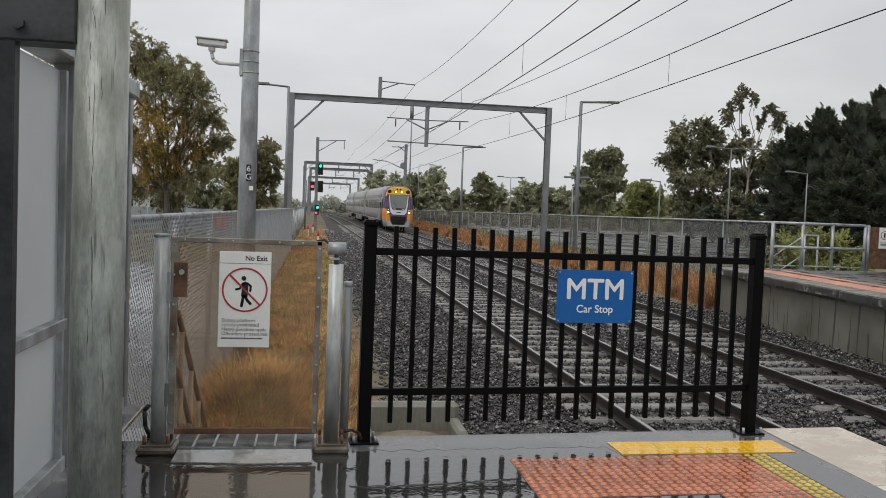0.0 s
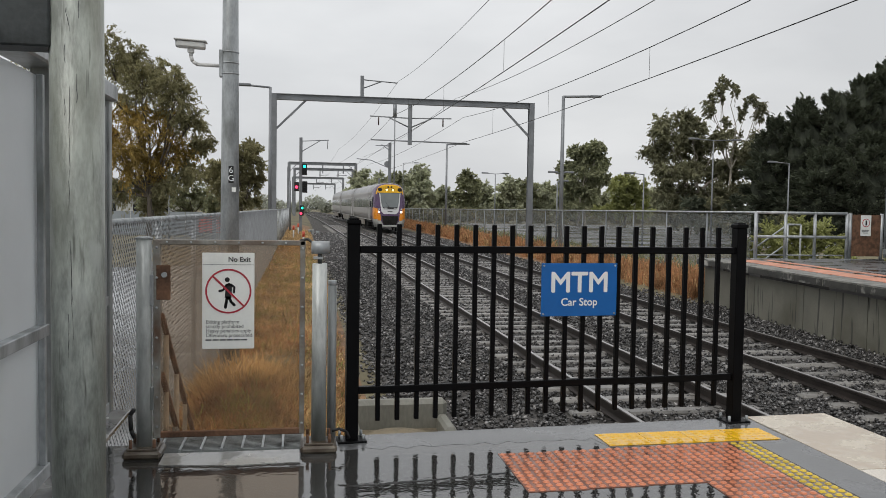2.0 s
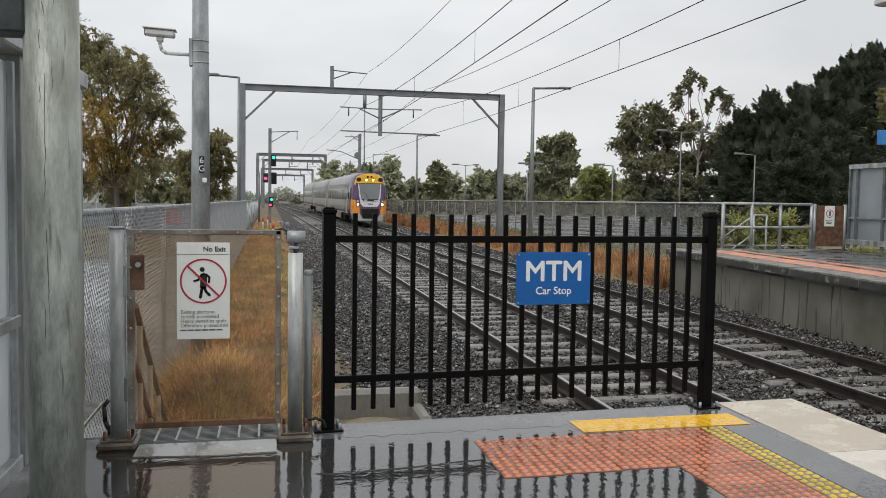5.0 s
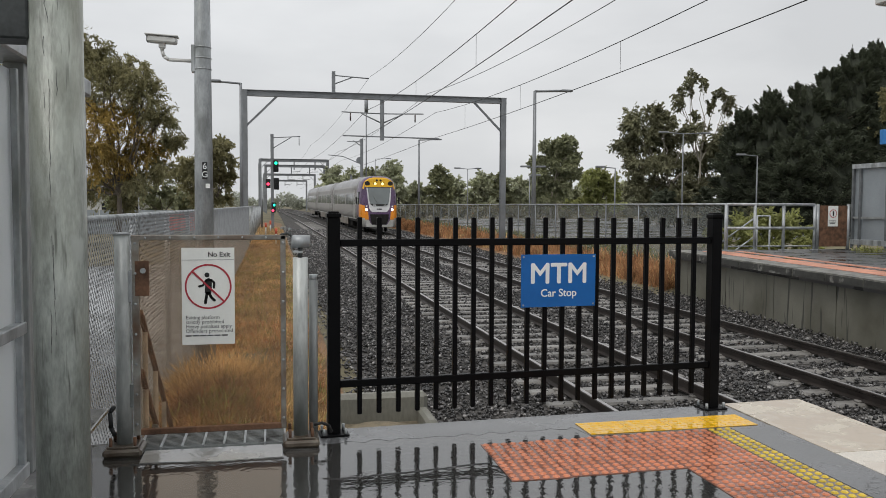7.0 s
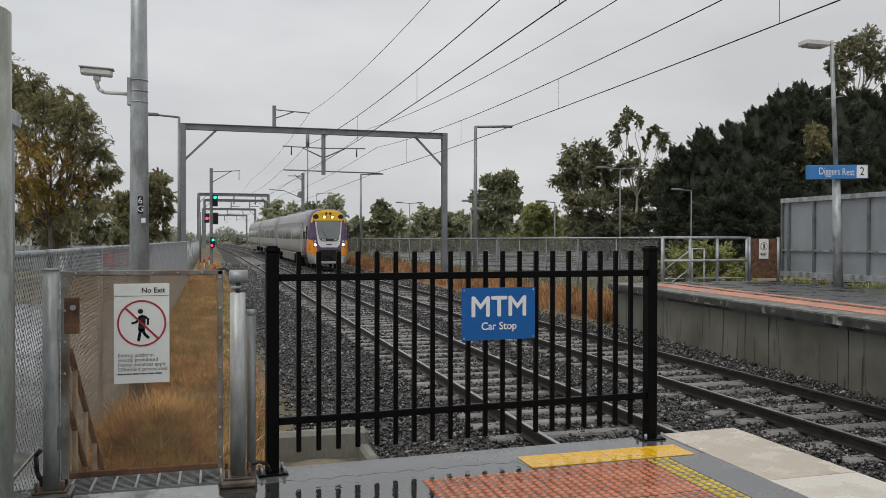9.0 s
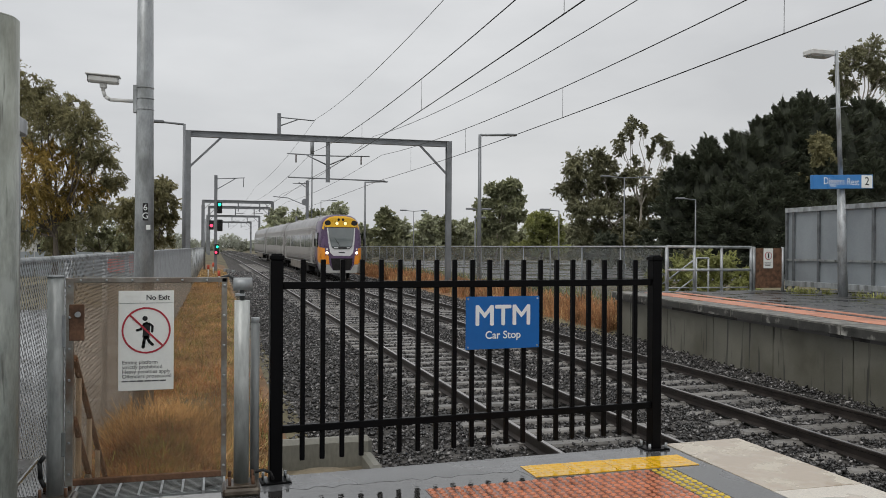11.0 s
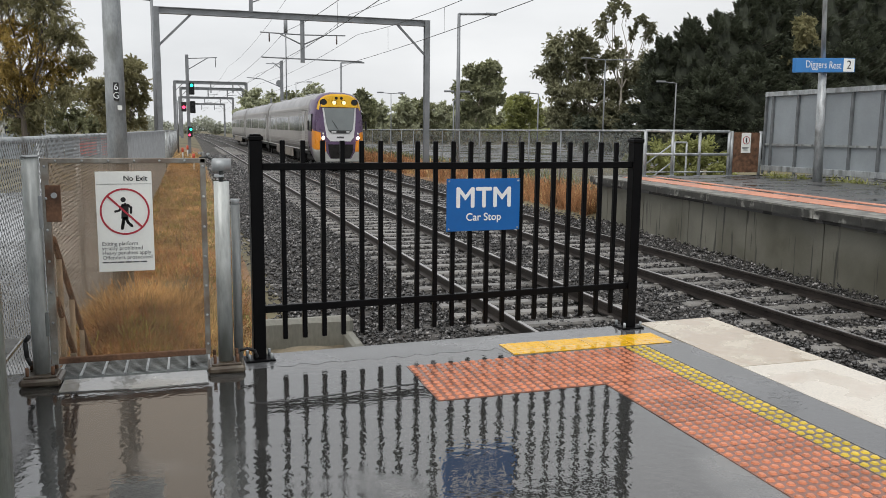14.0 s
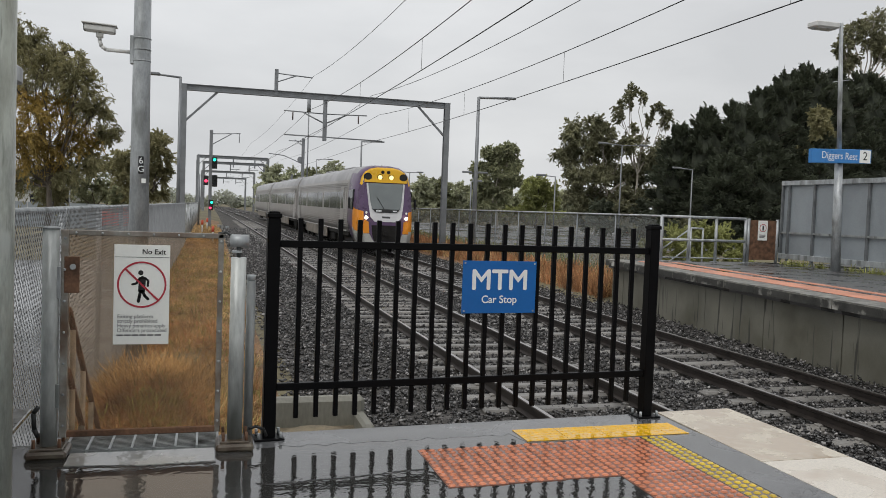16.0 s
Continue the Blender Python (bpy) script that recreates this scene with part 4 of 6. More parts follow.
chain_fence(-1.17, 6.1, 96, -1.06, 1.17, 2.45, "chain_link_fence", "galvanised chain-link fence along the grass verge", True, 45.0)

# ---- pole with a camera ----
cpole = thing("camera_pole", "tall grey steel pole carrying a surveillance camera beside the line", "pole", at=(-0.68, 10.3, 0))
part("shaft", tube_bm((0, 0, -1.1), (0, 0, 6.4), 0.118, 0.068, seg=24), M_galv, cpole)
tag = part("id_plate", box_bm(0.02, -0.114, 1.655, 0.055, 0.008, 0.19, 0.003), M_ink, cpole, "black plate with white characters")
text_part("characters", "6", 0.095, (0.02, -0.1185, 1.7), M_letter, tag)
text_part("characters", "G", 0.095, (0.02, -0.1185, 1.61), M_letter, tag)
part("sticker", box_bm(0.05, -0.11, 1.485, 0.045, 0.004, 0.05), M_signwhite, cpole)
for z in (2.78, 2.9, 3.02):
    part("strap", tube_bm((0, 0, z), (0, 0, z + 0.015), 0.096, seg=24), M_galv, cpole)
part("mount_plate", box_bm(-0.1, 0, 2.9, 0.04, 0.1, 0.3, 0.004), M_galv, cpole)
part("arm", path_bm([(-0.1, 0, 2.875), (-0.36, 0, 2.88), (-0.41, 0, 2.91), (-0.43, 0, 2.97), (-0.43, 0, 3.03)], 0.02, 10), M_camwhite, cpole)
cctv = part("camera_housing", box_bm(-0.425, -0.01, 3.09, 0.31, 0.13, 0.07, 0.015, rot=Matrix.Rotation(0.04, 4, "Y")), M_camwhite, cpole, "white box camera housing with a sun hood")
part("sun_hood", box_bm(-0.43, -0.01, 3.135, 0.35, 0.16, 0.015, 0.004, rot=Matrix.Rotation(0.04, 4, "Y")), M_camwhite, cctv)
part("lens_face", box_bm(-0.582, -0.01, 3.095, 0.01, 0.1, 0.06), M_ink, cctv)
part("swivel", box_bm(-0.43, 0, 3.03, 0.07, 0.07, 0.06, 0.01), M_camwhite, cctv)


# ---- the platform across the tracks ----
def p2x(y):
    return 10.28 + 0.105 * (y - 10)


P2Y0, P2Y1 = -12.0, 23.0
plat2 = thing("platform_2", "opposite platform with orange tactile strip and stained concrete wall", "platform", kind="structure")
part("slab", poly_bm([(p2x(P2Y0) + 0.03, P2Y0, -0.25), (26, P2Y0, -0.25), (26, P2Y1, -0.25), (p2x(P2Y1) + 0.03, P2Y1, -0.25)], (0, 0, 0.25)), M_asphalt3, plat2)
y = P2Y0
while y < P2Y1 - 0.1:
    y2 = min(y + 1.22, P2Y1)
    part("coping_block", poly_bm([(p2x(y) - 0.1, y, -0.17), (p2x(y) + 0.5, y, -0.17), (p2x(y2) + 0.5, y2 - 0.012, -0.17), (p2x(y2) - 0.1, y2 - 0.012, -0.17)], (0, 0, 0.174 + random.uniform(-0.003, 0.003))), M_coping, plat2, "mottled precast coping block")
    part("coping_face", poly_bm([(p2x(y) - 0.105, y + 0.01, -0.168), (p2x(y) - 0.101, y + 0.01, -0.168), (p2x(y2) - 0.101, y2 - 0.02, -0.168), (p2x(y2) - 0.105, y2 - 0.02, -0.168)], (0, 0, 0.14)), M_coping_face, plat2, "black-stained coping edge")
    y = y2
y = P2Y0
while y < P2Y1 - 0.1:
    y2 = min(y + 2.44, P2Y1)
    part("wall_panel", poly_bm([(p2x(y) + 0.16, y, -1.5), (p2x(y) + 0.36, y, -1.5), (p2x(y2) + 0.36, y2 - 0.025, -1.5), (p2x(y2) + 0.16, y2 - 0.025, -1.5)], (0, 0, 1.32)), M_wall, plat2, "precast concrete wall panel with drip stains")
    y = y2
part("core", poly_bm([(p2x(P2Y0) + 0.3, P2Y0, -1.5), (25.8, P2Y0, -1.5), (25.8, P2Y1 - 0.03, -1.5), (p2x(P2Y1) + 0.3, P2Y1 - 0.03, -1.5)], (0, 0, 1.24)), M_concrete, plat2)
y = P2Y0
while y < 21.8:
    part("tactile_strip", poly_bm([(p2x(y) + 0.62, y, 0.0), (p2x(y) + 1.3, y, 0.0), (p2x(y + 0.6) + 1.3, y + 0.594, 0.0), (p2x(y + 0.6) + 0.62, y + 0.594, 0.0)], (0, 0, 0.007)), M_orange_wet, plat2)
    part("tactile_strip", poly_bm([(p2x(y) + 1.62, y, 0.0), (p2x(y) + 1.86, y, 0.0), (p2x(y + 0.6) + 1.86, y + 0.594, 0.0), (p2x(y + 0.6) + 1.62, y + 0.594, 0.0)], (0, 0, 0.007)), M_orange_wet, plat2)
    y += 0.6

EY = 22.6
rail2 = thing("end_railing", "galvanised tube railing with open mesh on the far platform end", "railing")
for x in (13.15, 14.1, 15.05, 16.1):
    p = part("post", tube_bm((x, EY, 0), (x, EY, 1.36), 0.045, seg=12), M_galv, rail2)
    part("foot", box_bm(x, EY, 0.01, 0.2, 0.2, 0.02), M_galv, p)
for z in (1.36, 0.66):
    part("rail", tube_bm((13.15, EY, z), (16.1, EY, z), 0.042, seg=12), M_galv, rail2)
for x0 in (13.15, 14.1, 15.05):
    part("toe_rail", tube_bm((x0, EY, 0.12), (x0 + 0.95, EY, 0.12), 0.02, seg=8), M_galv, rail2)
gate2 = thing("end_gate", "brown panelled gate with a small white notice on the far platform", "gate")
part("panel", box_bm(16.72, EY, 0.72, 1.06, 0.03, 1.24, 0.005), M_rust, gate2, "rusty brown gate panel")
for x in (16.2, 17.25):
    part("post", tube_bm((x, EY, 0), (x, EY, 1.38), 0.05, seg=12), M_galv, gate2)
nt = part("notice", box_bm(16.7, EY - 0.03, 1.02, 0.34, 0.01, 0.62), M_signwhite, gate2, "small white notice with a ring")
part("notice_ring", tube_bm((16.7, EY - 0.034, 1.1), (16.7, EY - 0.04, 1.1), 0.125, seg=24), M_red, nt, "dark red ring")
part("ring_centre", tube_bm((16.7, EY - 0.039, 1.1), (16.7, EY - 0.043, 1.1), 0.105, seg=24), M_signwhite, nt)
part("notice_figure", box_bm(16.7, EY - 0.044, 1.1, 0.05, 0.004, 0.15), M_ink, nt)
for k in range(3):
    part("print_bar", box_bm(16.68, EY - 0.037, 0.88 - k * 0.04, 0.24 - 0.03 * k, 0.004, 0.018), M_ink_grey, nt)
steps2 = thing("far_steps", "pale tubular stair handrails beyond the far platform end", "handrail")
for x, y in ((15.2, 24.2), (15.65, 24.2)):
    part("upright", tube_bm((x, y, -1.0), (x, y, 1.0), 0.03, seg=8), M_galv, steps2)
part("top_bar", tube_bm((15.2, 24.2, 1.0), (15.65, 24.2, 1.0), 0.03, seg=8), M_galv, steps2)
for z in (1.0, 0.4):
    part("sloping_bar", tube_bm((15.2, 24.2, z), (14.2, 24.6, z - 0.85), 0.025, seg=8), M_galv, steps2)

HX = 17.5
def far_screen(y0, y1, uprights):
    s = thing("sheet_screen", "grey steel sheet screen in a galvanised frame at the platform back", "screen", "grey sheet screens", at=(HX, y0, 0))
    L = y1 - y0
    part("sheet", box_bm(0.03, L / 2, 1.4, 0.02, L - 0.02, 2.2), M_sheet, s)
    for y in uprights:
        part("upright", box_bm(-0.02, y, 1.3, 0.08, 0.07, 2.5, 0.004), M_darkframe, s)
    part("top_rail", box_bm(-0.02, L / 2, 2.53, 0.1, L - 0.01, 0.14, 0.005), M_galv, s)
    part("mid_rail", box_bm(-0.03, L / 2, 0.98, 0.05, L - 0.08, 0.06), M_galv_dull, s)
    part("bottom_rail", box_bm(-0.02, L / 2, 0.24, 0.1, L - 0.01, 0.16, 0.005), M_galv, s)
    return s


far_screen(22.34, 22.74, (0.04, 0.36))
for k in range(7):
    far_screen(22.34 - (k + 1) * 2.12, 22.34 - k * 2.12, (0.04, 1.06))

lamp2 = thing("platform_lamp", "grey platform lamp post with a square lantern and a station sign", "lamp post", at=(16.7, 19.4, 0))
part("shaft", tube_bm((0, 0, 0), (-0.1, 0, 3.1), 0.13, 0.1, seg=16), M_galv, lamp2)
part("upper_shaft", tube_bm((-0.1, 0, 3.1), (-0.28, 0, 6.75), 0.065, 0.05, seg=14), M_galv, lamp2)
head = part("lantern", box_bm(-0.85, 0, 6.63, 0.75, 0.4, 0.16, 0.03), M_camwhite, lamp2, "flat square lantern")
part("diffuser", box_bm(-0.85, 0, 6.54, 0.6, 0.3, 0.03, 0.01), M_lamp_glass, head)
part("arm", tube_bm((-0.28, 0, 6.66), (-0.55, 0, 6.66), 0.04, seg=10), M_galv, head)
part("wire_bar", tube_bm((-0.45, 0, 5.15), (0.1, 0, 5.25), 0.012, seg=6), M_galv, lamp2)
st = thing("station_sign", "blue station name board with white lettering on a lamp post", "sign", at=(16.53, 19.28, 3.15))
part("board", box_bm(0.0, 0, 0, 1.95, 0.14, 0.38, 0.01, rot=Matrix.Rotation(-0.035, 4, "Y")), M_signblue2, st)
text_part("letters", "Diggers Rest", 0.27, (-0.08, -0.073, 0.0), M_letter, st, squash=0.84)
part("number_panel", box_bm(0.76, -0.072, 0.025, 0.36, 0.006, 0.35), M_signwhite, st)
text_part("number", "2", 0.32, (0.76, -0.077, 0.025), M_ink, st)


# ---- overhead line ----
GY = 43.5


def gantry(name, x0, x1, z, y, size=0.28, drop_x=None, mast_x=None):
    g = thing(name, "galvanised steel portal gantry carrying overhead wires across both tracks", "gantry", "overhead line gantries")
    for x in (x0, x1):
        bm = bmesh.new()
        gz = ground_z(x, y)
        box_bm(x, y, (z + gz) / 2, size * 0.35, size, z - gz + 0.3, 0.0, bm)
        for s in (-1, 1):
            box_bm(x, y + s * size / 2, (z + gz) / 2, size, 0.025, z - gz + 0.3, 0.0, bm)
        part("post", bm, M_steelfar, g)
    bm = box_bm((x0 + x1) / 2, y, z, x1 - x0, size * 0.3, size)
    for s in (-1, 1):
        box_bm((x0 + x1) / 2, y, z + s * size / 2, x1 - x0 + 0.3, size, 0.03, 0, bm)
    part("beam", bm, M_steelfar, g)
    k = (x1 - x0) * 0.11
    part("brace", span_bm((x0 + 0.1, y, z - k * 1.1), (x0 + k * 1.1, y, z - 0.1), 0.1, 0.1), M_steelfar, g)
    part("brace", span_bm((x1 - 0.1, y, z - k * 1.1), (x1 - k * 1.1, y, z - 0.1), 0.1, 0.1), M_steelfar, g)
    return g


main_gantry = gantry("portal_gantry", -1.29, 12.26, 6.92, GY)
hx = 5.7
part("drop_post", box_bm(hx, GY, 5.82, 0.2, 0.16, 2.3), M_steelfar, main_gantry)
part("mast", box_bm(3.18, GY, 7.5, 0.18, 0.16, 1.3), M_steelfar, main_gantry)
part("mast_arm", path_bm([(3.2, GY, 7.95), (5.0, GY, 7.85)], 0.03), M_steelfar, main_gantry)
part("mast_strut", path_bm([(3.2, GY, 7.5), (4.2, GY, 7.9)], 0.03), M_steelfar, main_gantry)
for s, xe in ((-1, 3.6), (1, 7.9)):
    part("upper_arm", path_bm([(hx, GY, 6.05), (xe, GY, 6.1)], 0.03), M_steelfar, main_gantry)
    part("strut", path_bm([(hx, GY, 5.55), (hx + s * 1.1, GY, 6.05)], 0.035), M_steelfar, main_gantry)
    part("insulator", tube_bm((xe + (-s) * 0.45, GY, 6.05), (xe - s * 0.45, GY, 5.65), 0.035, seg=8), M_insul, main_gantry)
part("lower_arm", path_bm([(3.65, GY, 4.88), (8.75, GY, 4.82)], 0.035), M_steelfar, main_gantry)


def strand_bm(pts, r):
    """One unbroken round cable through the points, which run along y."""
    bm = bmesh.new()
    rings = [[bm.verts.new((x + r * math.cos(k * 1.2566), y, z + r * math.sin(k * 1.2566))) for k in range(5)] for x, y, z in pts]
    for a, b in zip(rings, rings[1:]):
        for k in range(5):
            bm.faces.new((a[k], a[(k + 1) % 5], b[(k + 1) % 5], b[k])).smooth = True
    return bm


def wire(x, z_support, z_mid, r, name, x_end=None):
    pts = []
    for y in np.linspace(-6, GY, 24):
        u = (y - 19) / 24.5
        pts.append((x, y, z_mid + (z_support - z_mid) * min(1.0, u * u)))
    for y in np.linspace(GY + 4, 205, 41):
        u = (y - GY) % 54 / 27 - 1
        pts.append((x + bend(y) - bend(GY), y, z_support - (z_support - z_mid) * 0.45 * (1 - u * u) + rise(y) - rise(GY)))
    ob = part(name, strand_bm(pts, r), M_wire)
    return tagged(ob, "thin dark overhead cable strung above the tracks", "cable", "overhead cables")


for tx in (T1, T2):
    wire(tx, 4.88, 4.61, 0.011, "contact_wire")
    wire(tx, 6.2, 5.37, 0.011, "messenger_wire")
    for y in (3.1, 11.5, 19.9, 28.3, 36.7):
        u = (y - 19) / 24.5
        z = 5.37 + 0.83 * min(1, u * u)
        tagged(part("dropper", path_bm([(tx, y, 4.61 + 0.27 * min(1, u * u)), (tx, y, z)], 0.005, 5), M_wire), "thin vertical dropper between two overhead wires", "cable", "droppers")
wire(5.06, 7.95, 6.94, 0.009, "feeder_wire")
wire(8.14, 7.19, 6.22, 0.011, "feeder_wire")


# ---- further masts, signals and lamps ----
for i, (x0, x1, z, y) in enumerate(((-2.1, 9.8, 9.2, 150), (-1.3, 10.6, 9.2, 172), (-2.0, 10.5, 8.8, 210), (-2.0, 10.5, 8.8, 262))):
    g = gantry("portal_gantry", x0, x1, z, y, 0.5)
    for x in (T1, T2):
        part("drop_post", box_bm(x - 1.0, y, z - 0.9, 0.2, 0.2, 1.6), M_steelfar, g)
        part("arm", tube_bm((x - 1.0, y, z - 1.2), (x + 0.8, y, z - 1.1), 0.06, seg=6), M_steelfar, g)


def signal_head(parent, x, y, z, lit, lens):
    h = part("signal_head", box_bm(x, y, z, 0.42, 0.2, 0.95, 0.04), M_ink, parent, "black signal head")
    for k, zz in enumerate((z + 0.25, z - 0.2)):
        part("hood", tube_bm((x, y - 0.1, zz), (x, y - 0.34, zz), 0.17, 0.17, seg=14, caps=False), M_ink, h)
        part("lens", tube_bm((x, y - 0.11, zz), (x, y - 0.13, zz), 0.12, seg=14), lens if k == lit else M_t_glass, h)
    return h


sm = thing("signal_mast", "grey steel mast with a cantilever arm and lit green signals", "signal", at=(0.05, 70, 0))
part("mast", box_bm(0, 0, 2.9, 0.26, 0.26, 8.4, 0.02), M_steelfar, sm)
signal_head(sm, 0.3, -0.25, 4.45, 0, M_glow_green)
signal_head(sm, 0.34, -0.25, 3.0, 0, M_t_glass)
part("low_signal", box_bm(0.1, -0.25, 1.05, 0.34, 0.2, 0.85, 0.03), M_ink, sm, "small low signal with green over red")
part("low_lens", tube_bm((0.14, -0.37, 1.25), (0.14, -0.4, 1.25), 0.1, seg=12), M_glow_green, sm)
part("low_lens", tube_bm((0.04, -0.37, 0.8), (0.04, -0.4, 0.8), 0.1, seg=12), M_glow_red, sm)
for a, b in (((0, 0, 6.8), (2.3, 0, 6.95)), ((0, 0, 5.9), (1.6, 0, 6.9)), ((2.2, 0, 6.95), (2.2, 0, 6.2))):
    part("cantilever_arm", tube_bm(a, b, 0.035, seg=6), M_steelfar, sm)
part("red_disc_post", tube_bm((-0.9, 3, -1.1), (-0.9, 3, 3.6), 0.08, seg=8), M_steelfar, sm)
part("red_lens", tube_bm((-0.35, 2.6, 3.05), (-0.35, 2.56, 3.05), 0.13, seg=12), M_glow_red, sm)
part("red_head", box_bm(-0.35, 2.75, 3.1, 0.4, 0.2, 0.8, 0.03), M_ink, sm)
part("equipment_case", box_bm(0.9, 2, -0.9, 0.5, 0.4, 0.6, 0.03), M_galv, sm)
part("equipment_case", box_bm(1.5, 4, -1.0, 0.3, 0.3, 0.5, 0.03), M_galv, sm)

m2 = thing("catenary_mast", "grey steel catenary mast with two cantilever arms", "mast", at=(10.4, 97.7, 0))
part("mast", box_bm(0, 0, 4.0, 0.34, 0.34, 10.2, 0.02), M_steelfar, m2)
for a, b in (((0, 0, 8.2), (-1.0, 0, 8.9)), ((-1.7, 0, 8.75), (-0.2, 0, 8.75)), ((0, 0, 6.1), (-2.2, 0, 7.0)), ((-2.2, 0, 7.0), (-3.9, 0, 7.15))):
    part("cantilever_arm", tube_bm(a, b, 0.05, seg=6), M_steelfar, m2)
part("balance_wheel", tube_bm((-0.28, -0.1, 6.6), (-0.28, 0.1, 6.6), 0.36, seg=16), M_steelfar, m2)
for i, (x, y, h) in enumerate(((-1.6, 110, 6.6), (-1.7, 128, 6.2), (12.0, 128, 6.0), (12.2, 190, 7.4))):
    m3 = thing("catenary_mast", "distant grey steel catenary mast", "mast", at=(x, y, 0))
    part("mast", box_bm(0, 0, h / 2 - 0.6, 0.28, 0.28, h + 1.2), M_steelfar, m3)


def lamp_post(x, y, top, arms, label="galvanised car park lamp post with a flat lantern", r=0.06):
    gz = ground_z(x, y)
    L = thing("street_lamp", label, "lamp post", "car park lamps", at=(x, y, 0))
    part("shaft", tube_bm((0, 0, gz - 0.1), (0, 0, top), r, r * 0.62, seg=12), M_steelfar, L)
    for a in arms:
        arm = part("arm", tube_bm((0, 0, top - 0.02), (a, 0, top + 0.06), r * 0.5, seg=8), M_steelfar, L)
        part("lantern", box_bm(a, 0, top + 0.06, 0.62, 0.26, 0.12, 0.03), M_steelfar, arm)
    return L


lamp_post(13.55, 42, 7.3, (1.75,), r=0.13)
lamp_post(13.25, 75, 7.3, (1.8,), r=0.12)
lamp_post(18.1, 76, 4.75, (-1.0, 1.0))
lamp_post(9.3 + 3.0, 100, 6.9, (1.6,))
lamp_post(26.3, 50, 6.05, (-1.4, 1.6))
lamp_post(31.7, 50, 4.7, (-1.2,))
lamp_post(21.6, 50, 3.75, (-1.0,), r=0.06)
lamp_post(16.7, 52, 3.8, (-0.5, 0.6), r=0.06)
lamp_post(16.2, 51, 3.2, (0.4,), r=0.06)
lamp_post(-1.27, 38, 6.6, (-1.15,), "slender grey lamp post beside the fence", 0.09)
lamp_post(-6.5, 44, 2.0, (-0.8,), "short grey lamp post beyond the fence", 0.05)
antenna = thing("radio_mast", "thin distant radio mast", "mast", at=(14.0, 125, 0))
part("shaft", tube_bm((0, 0, -1), (0, 0, 17.2), 0.12, 0.08, seg=8), M_steelfar, antenna)
part("antenna_cluster", tube_bm((0, 0, 15.2), (0, 0, 17.4), 0.28, seg=8), M_steelfar, antenna)

right_fence = thing("mesh_fence", "long wire mesh fence with a top rail beside the car park", "fence")
RFX = 13.2
for k in range(46):
    y = 22.6 + k * 3.0
    part("fence_post", tube_bm((RFX, y, -0.95), (RFX, y, 1.36), 0.025, seg=8), M_steelfar, right_fence)
part("top_rail", tube_bm((RFX, 22.6, 1.36), (RFX, 157, 1.36), 0.03, seg=8), M_galv, right_fence)
fm = part("mesh", box_bm(RFX + 0.03, 90, 0.22, 0.006, 134, 2.26), M_farmesh, right_fence, "fine wire mesh")
fm.visible_shadow = False

cy_, cx_ = (46, 52, 60, 70, 82, 92, 102), (15.2, 16, 20, 30, 44, 60)
cv = [(x, y, ground_z(x, y) + 0.02) for y in cy_ for x in cx_]
cf = [(j * 6 + i, j * 6 + i + 1, j * 6 + i + 7, j * 6 + i + 6) for j in range(6) for i in range(5)]
car_park = tagged(raw("car_park", cv, cf, M_carpark), "wet pale car park surface", "road", kind="structure")
tagged(part("car_park_kerb", span_bm((15.2, 46, ground_z(15.2, 46)), (15.2, 102, ground_z(15.2, 102)), 0.15, 0.22), M_concrete), "concrete kerb along the car park", "kerb", kind="structure")
shed = thing("far_house", "low far house with pale walls and a grey roof", "house", at=(-14.0, 78, 0))
part("wall", box_bm(0, 0, 0.4, 7, 5, 3.2), M_camwhite, shed)
part("roof", poly_bm([(-4, -3, 2.0), (4, -3, 2.0), (0, -3, 3.4)], (0, 6, 0)), M_t_roof, shed)
for x in (-2.2, 0.2, 2.2):
    part("window", box_bm(x, -2.52, 0.9, 1.0, 0.06, 1.0), M_t_glass, shed)
bluefence = thing("panel_fence", "bluish grey panel fence across the paddock", "fence", at=(-11, 62, 0))
for k in range(7):
    part("panel", box_bm(-4 + k * 1.25, 0, -0.1, 1.2, 0.06, 1.9), M_sheet, bluefence)
barrier = thing("road_barrier", "red and white plastic road barrier", "barrier", at=(-6.0, 60, 0))
part("barrier_body", box_bm(0, 0, -0.1, 1.9, 0.4, 0.95, 0.1), M_barrier, barrier)
part("top_bar", box_bm(0, 0, 0.6, 2.2, 0.12, 0.22, 0.03), M_barrier, barrier)
for x, y in ((-0.4, 58), (0.25, 47), (-0.1, 64)):
    mk = thing("marker_post", "short red and white marker post in the verge", "marker", "verge markers", at=(x, y, ground_z(x, y)))
    part("stake", tube_bm((0, 0, 0), (0, 0, 0.9), 0.05, seg=8), M_signwhite, mk)
    part("red_band", tube_bm((0, 0, 0.6), (0, 0, 0.9), 0.075, seg=8), M_barrier, mk)


# ---- the train ----
def loft_bm(sections, mats=None):
    """Skins rings of equal length; mats(i, j, centre) picks a face's material index."""
    bm = bmesh.new()
    rings = [[bm.verts.new(p) for p in s] for s in sections]
    n = len(rings[0])
    for i in range(len(rings) - 1):
        for j in range(n):
            k = (j + 1) % n
            f = bm.faces.new((rings[i][j], rings[i][k], rings[i + 1][k], rings[i + 1][j]))
            f.smooth = True
            if mats:
                f.material_index = mats(i, j, f.calc_center_median())
    for r in (rings[0], rings[-1]):
        f = bm.faces.new(r)
        if mats:
            f.material_index = mats(-1 if r is rings[0] else -2, 0, f.calc_center_median())
    bmesh.ops.recalc_face_normals(bm, faces=bm.faces[:])
    return bm


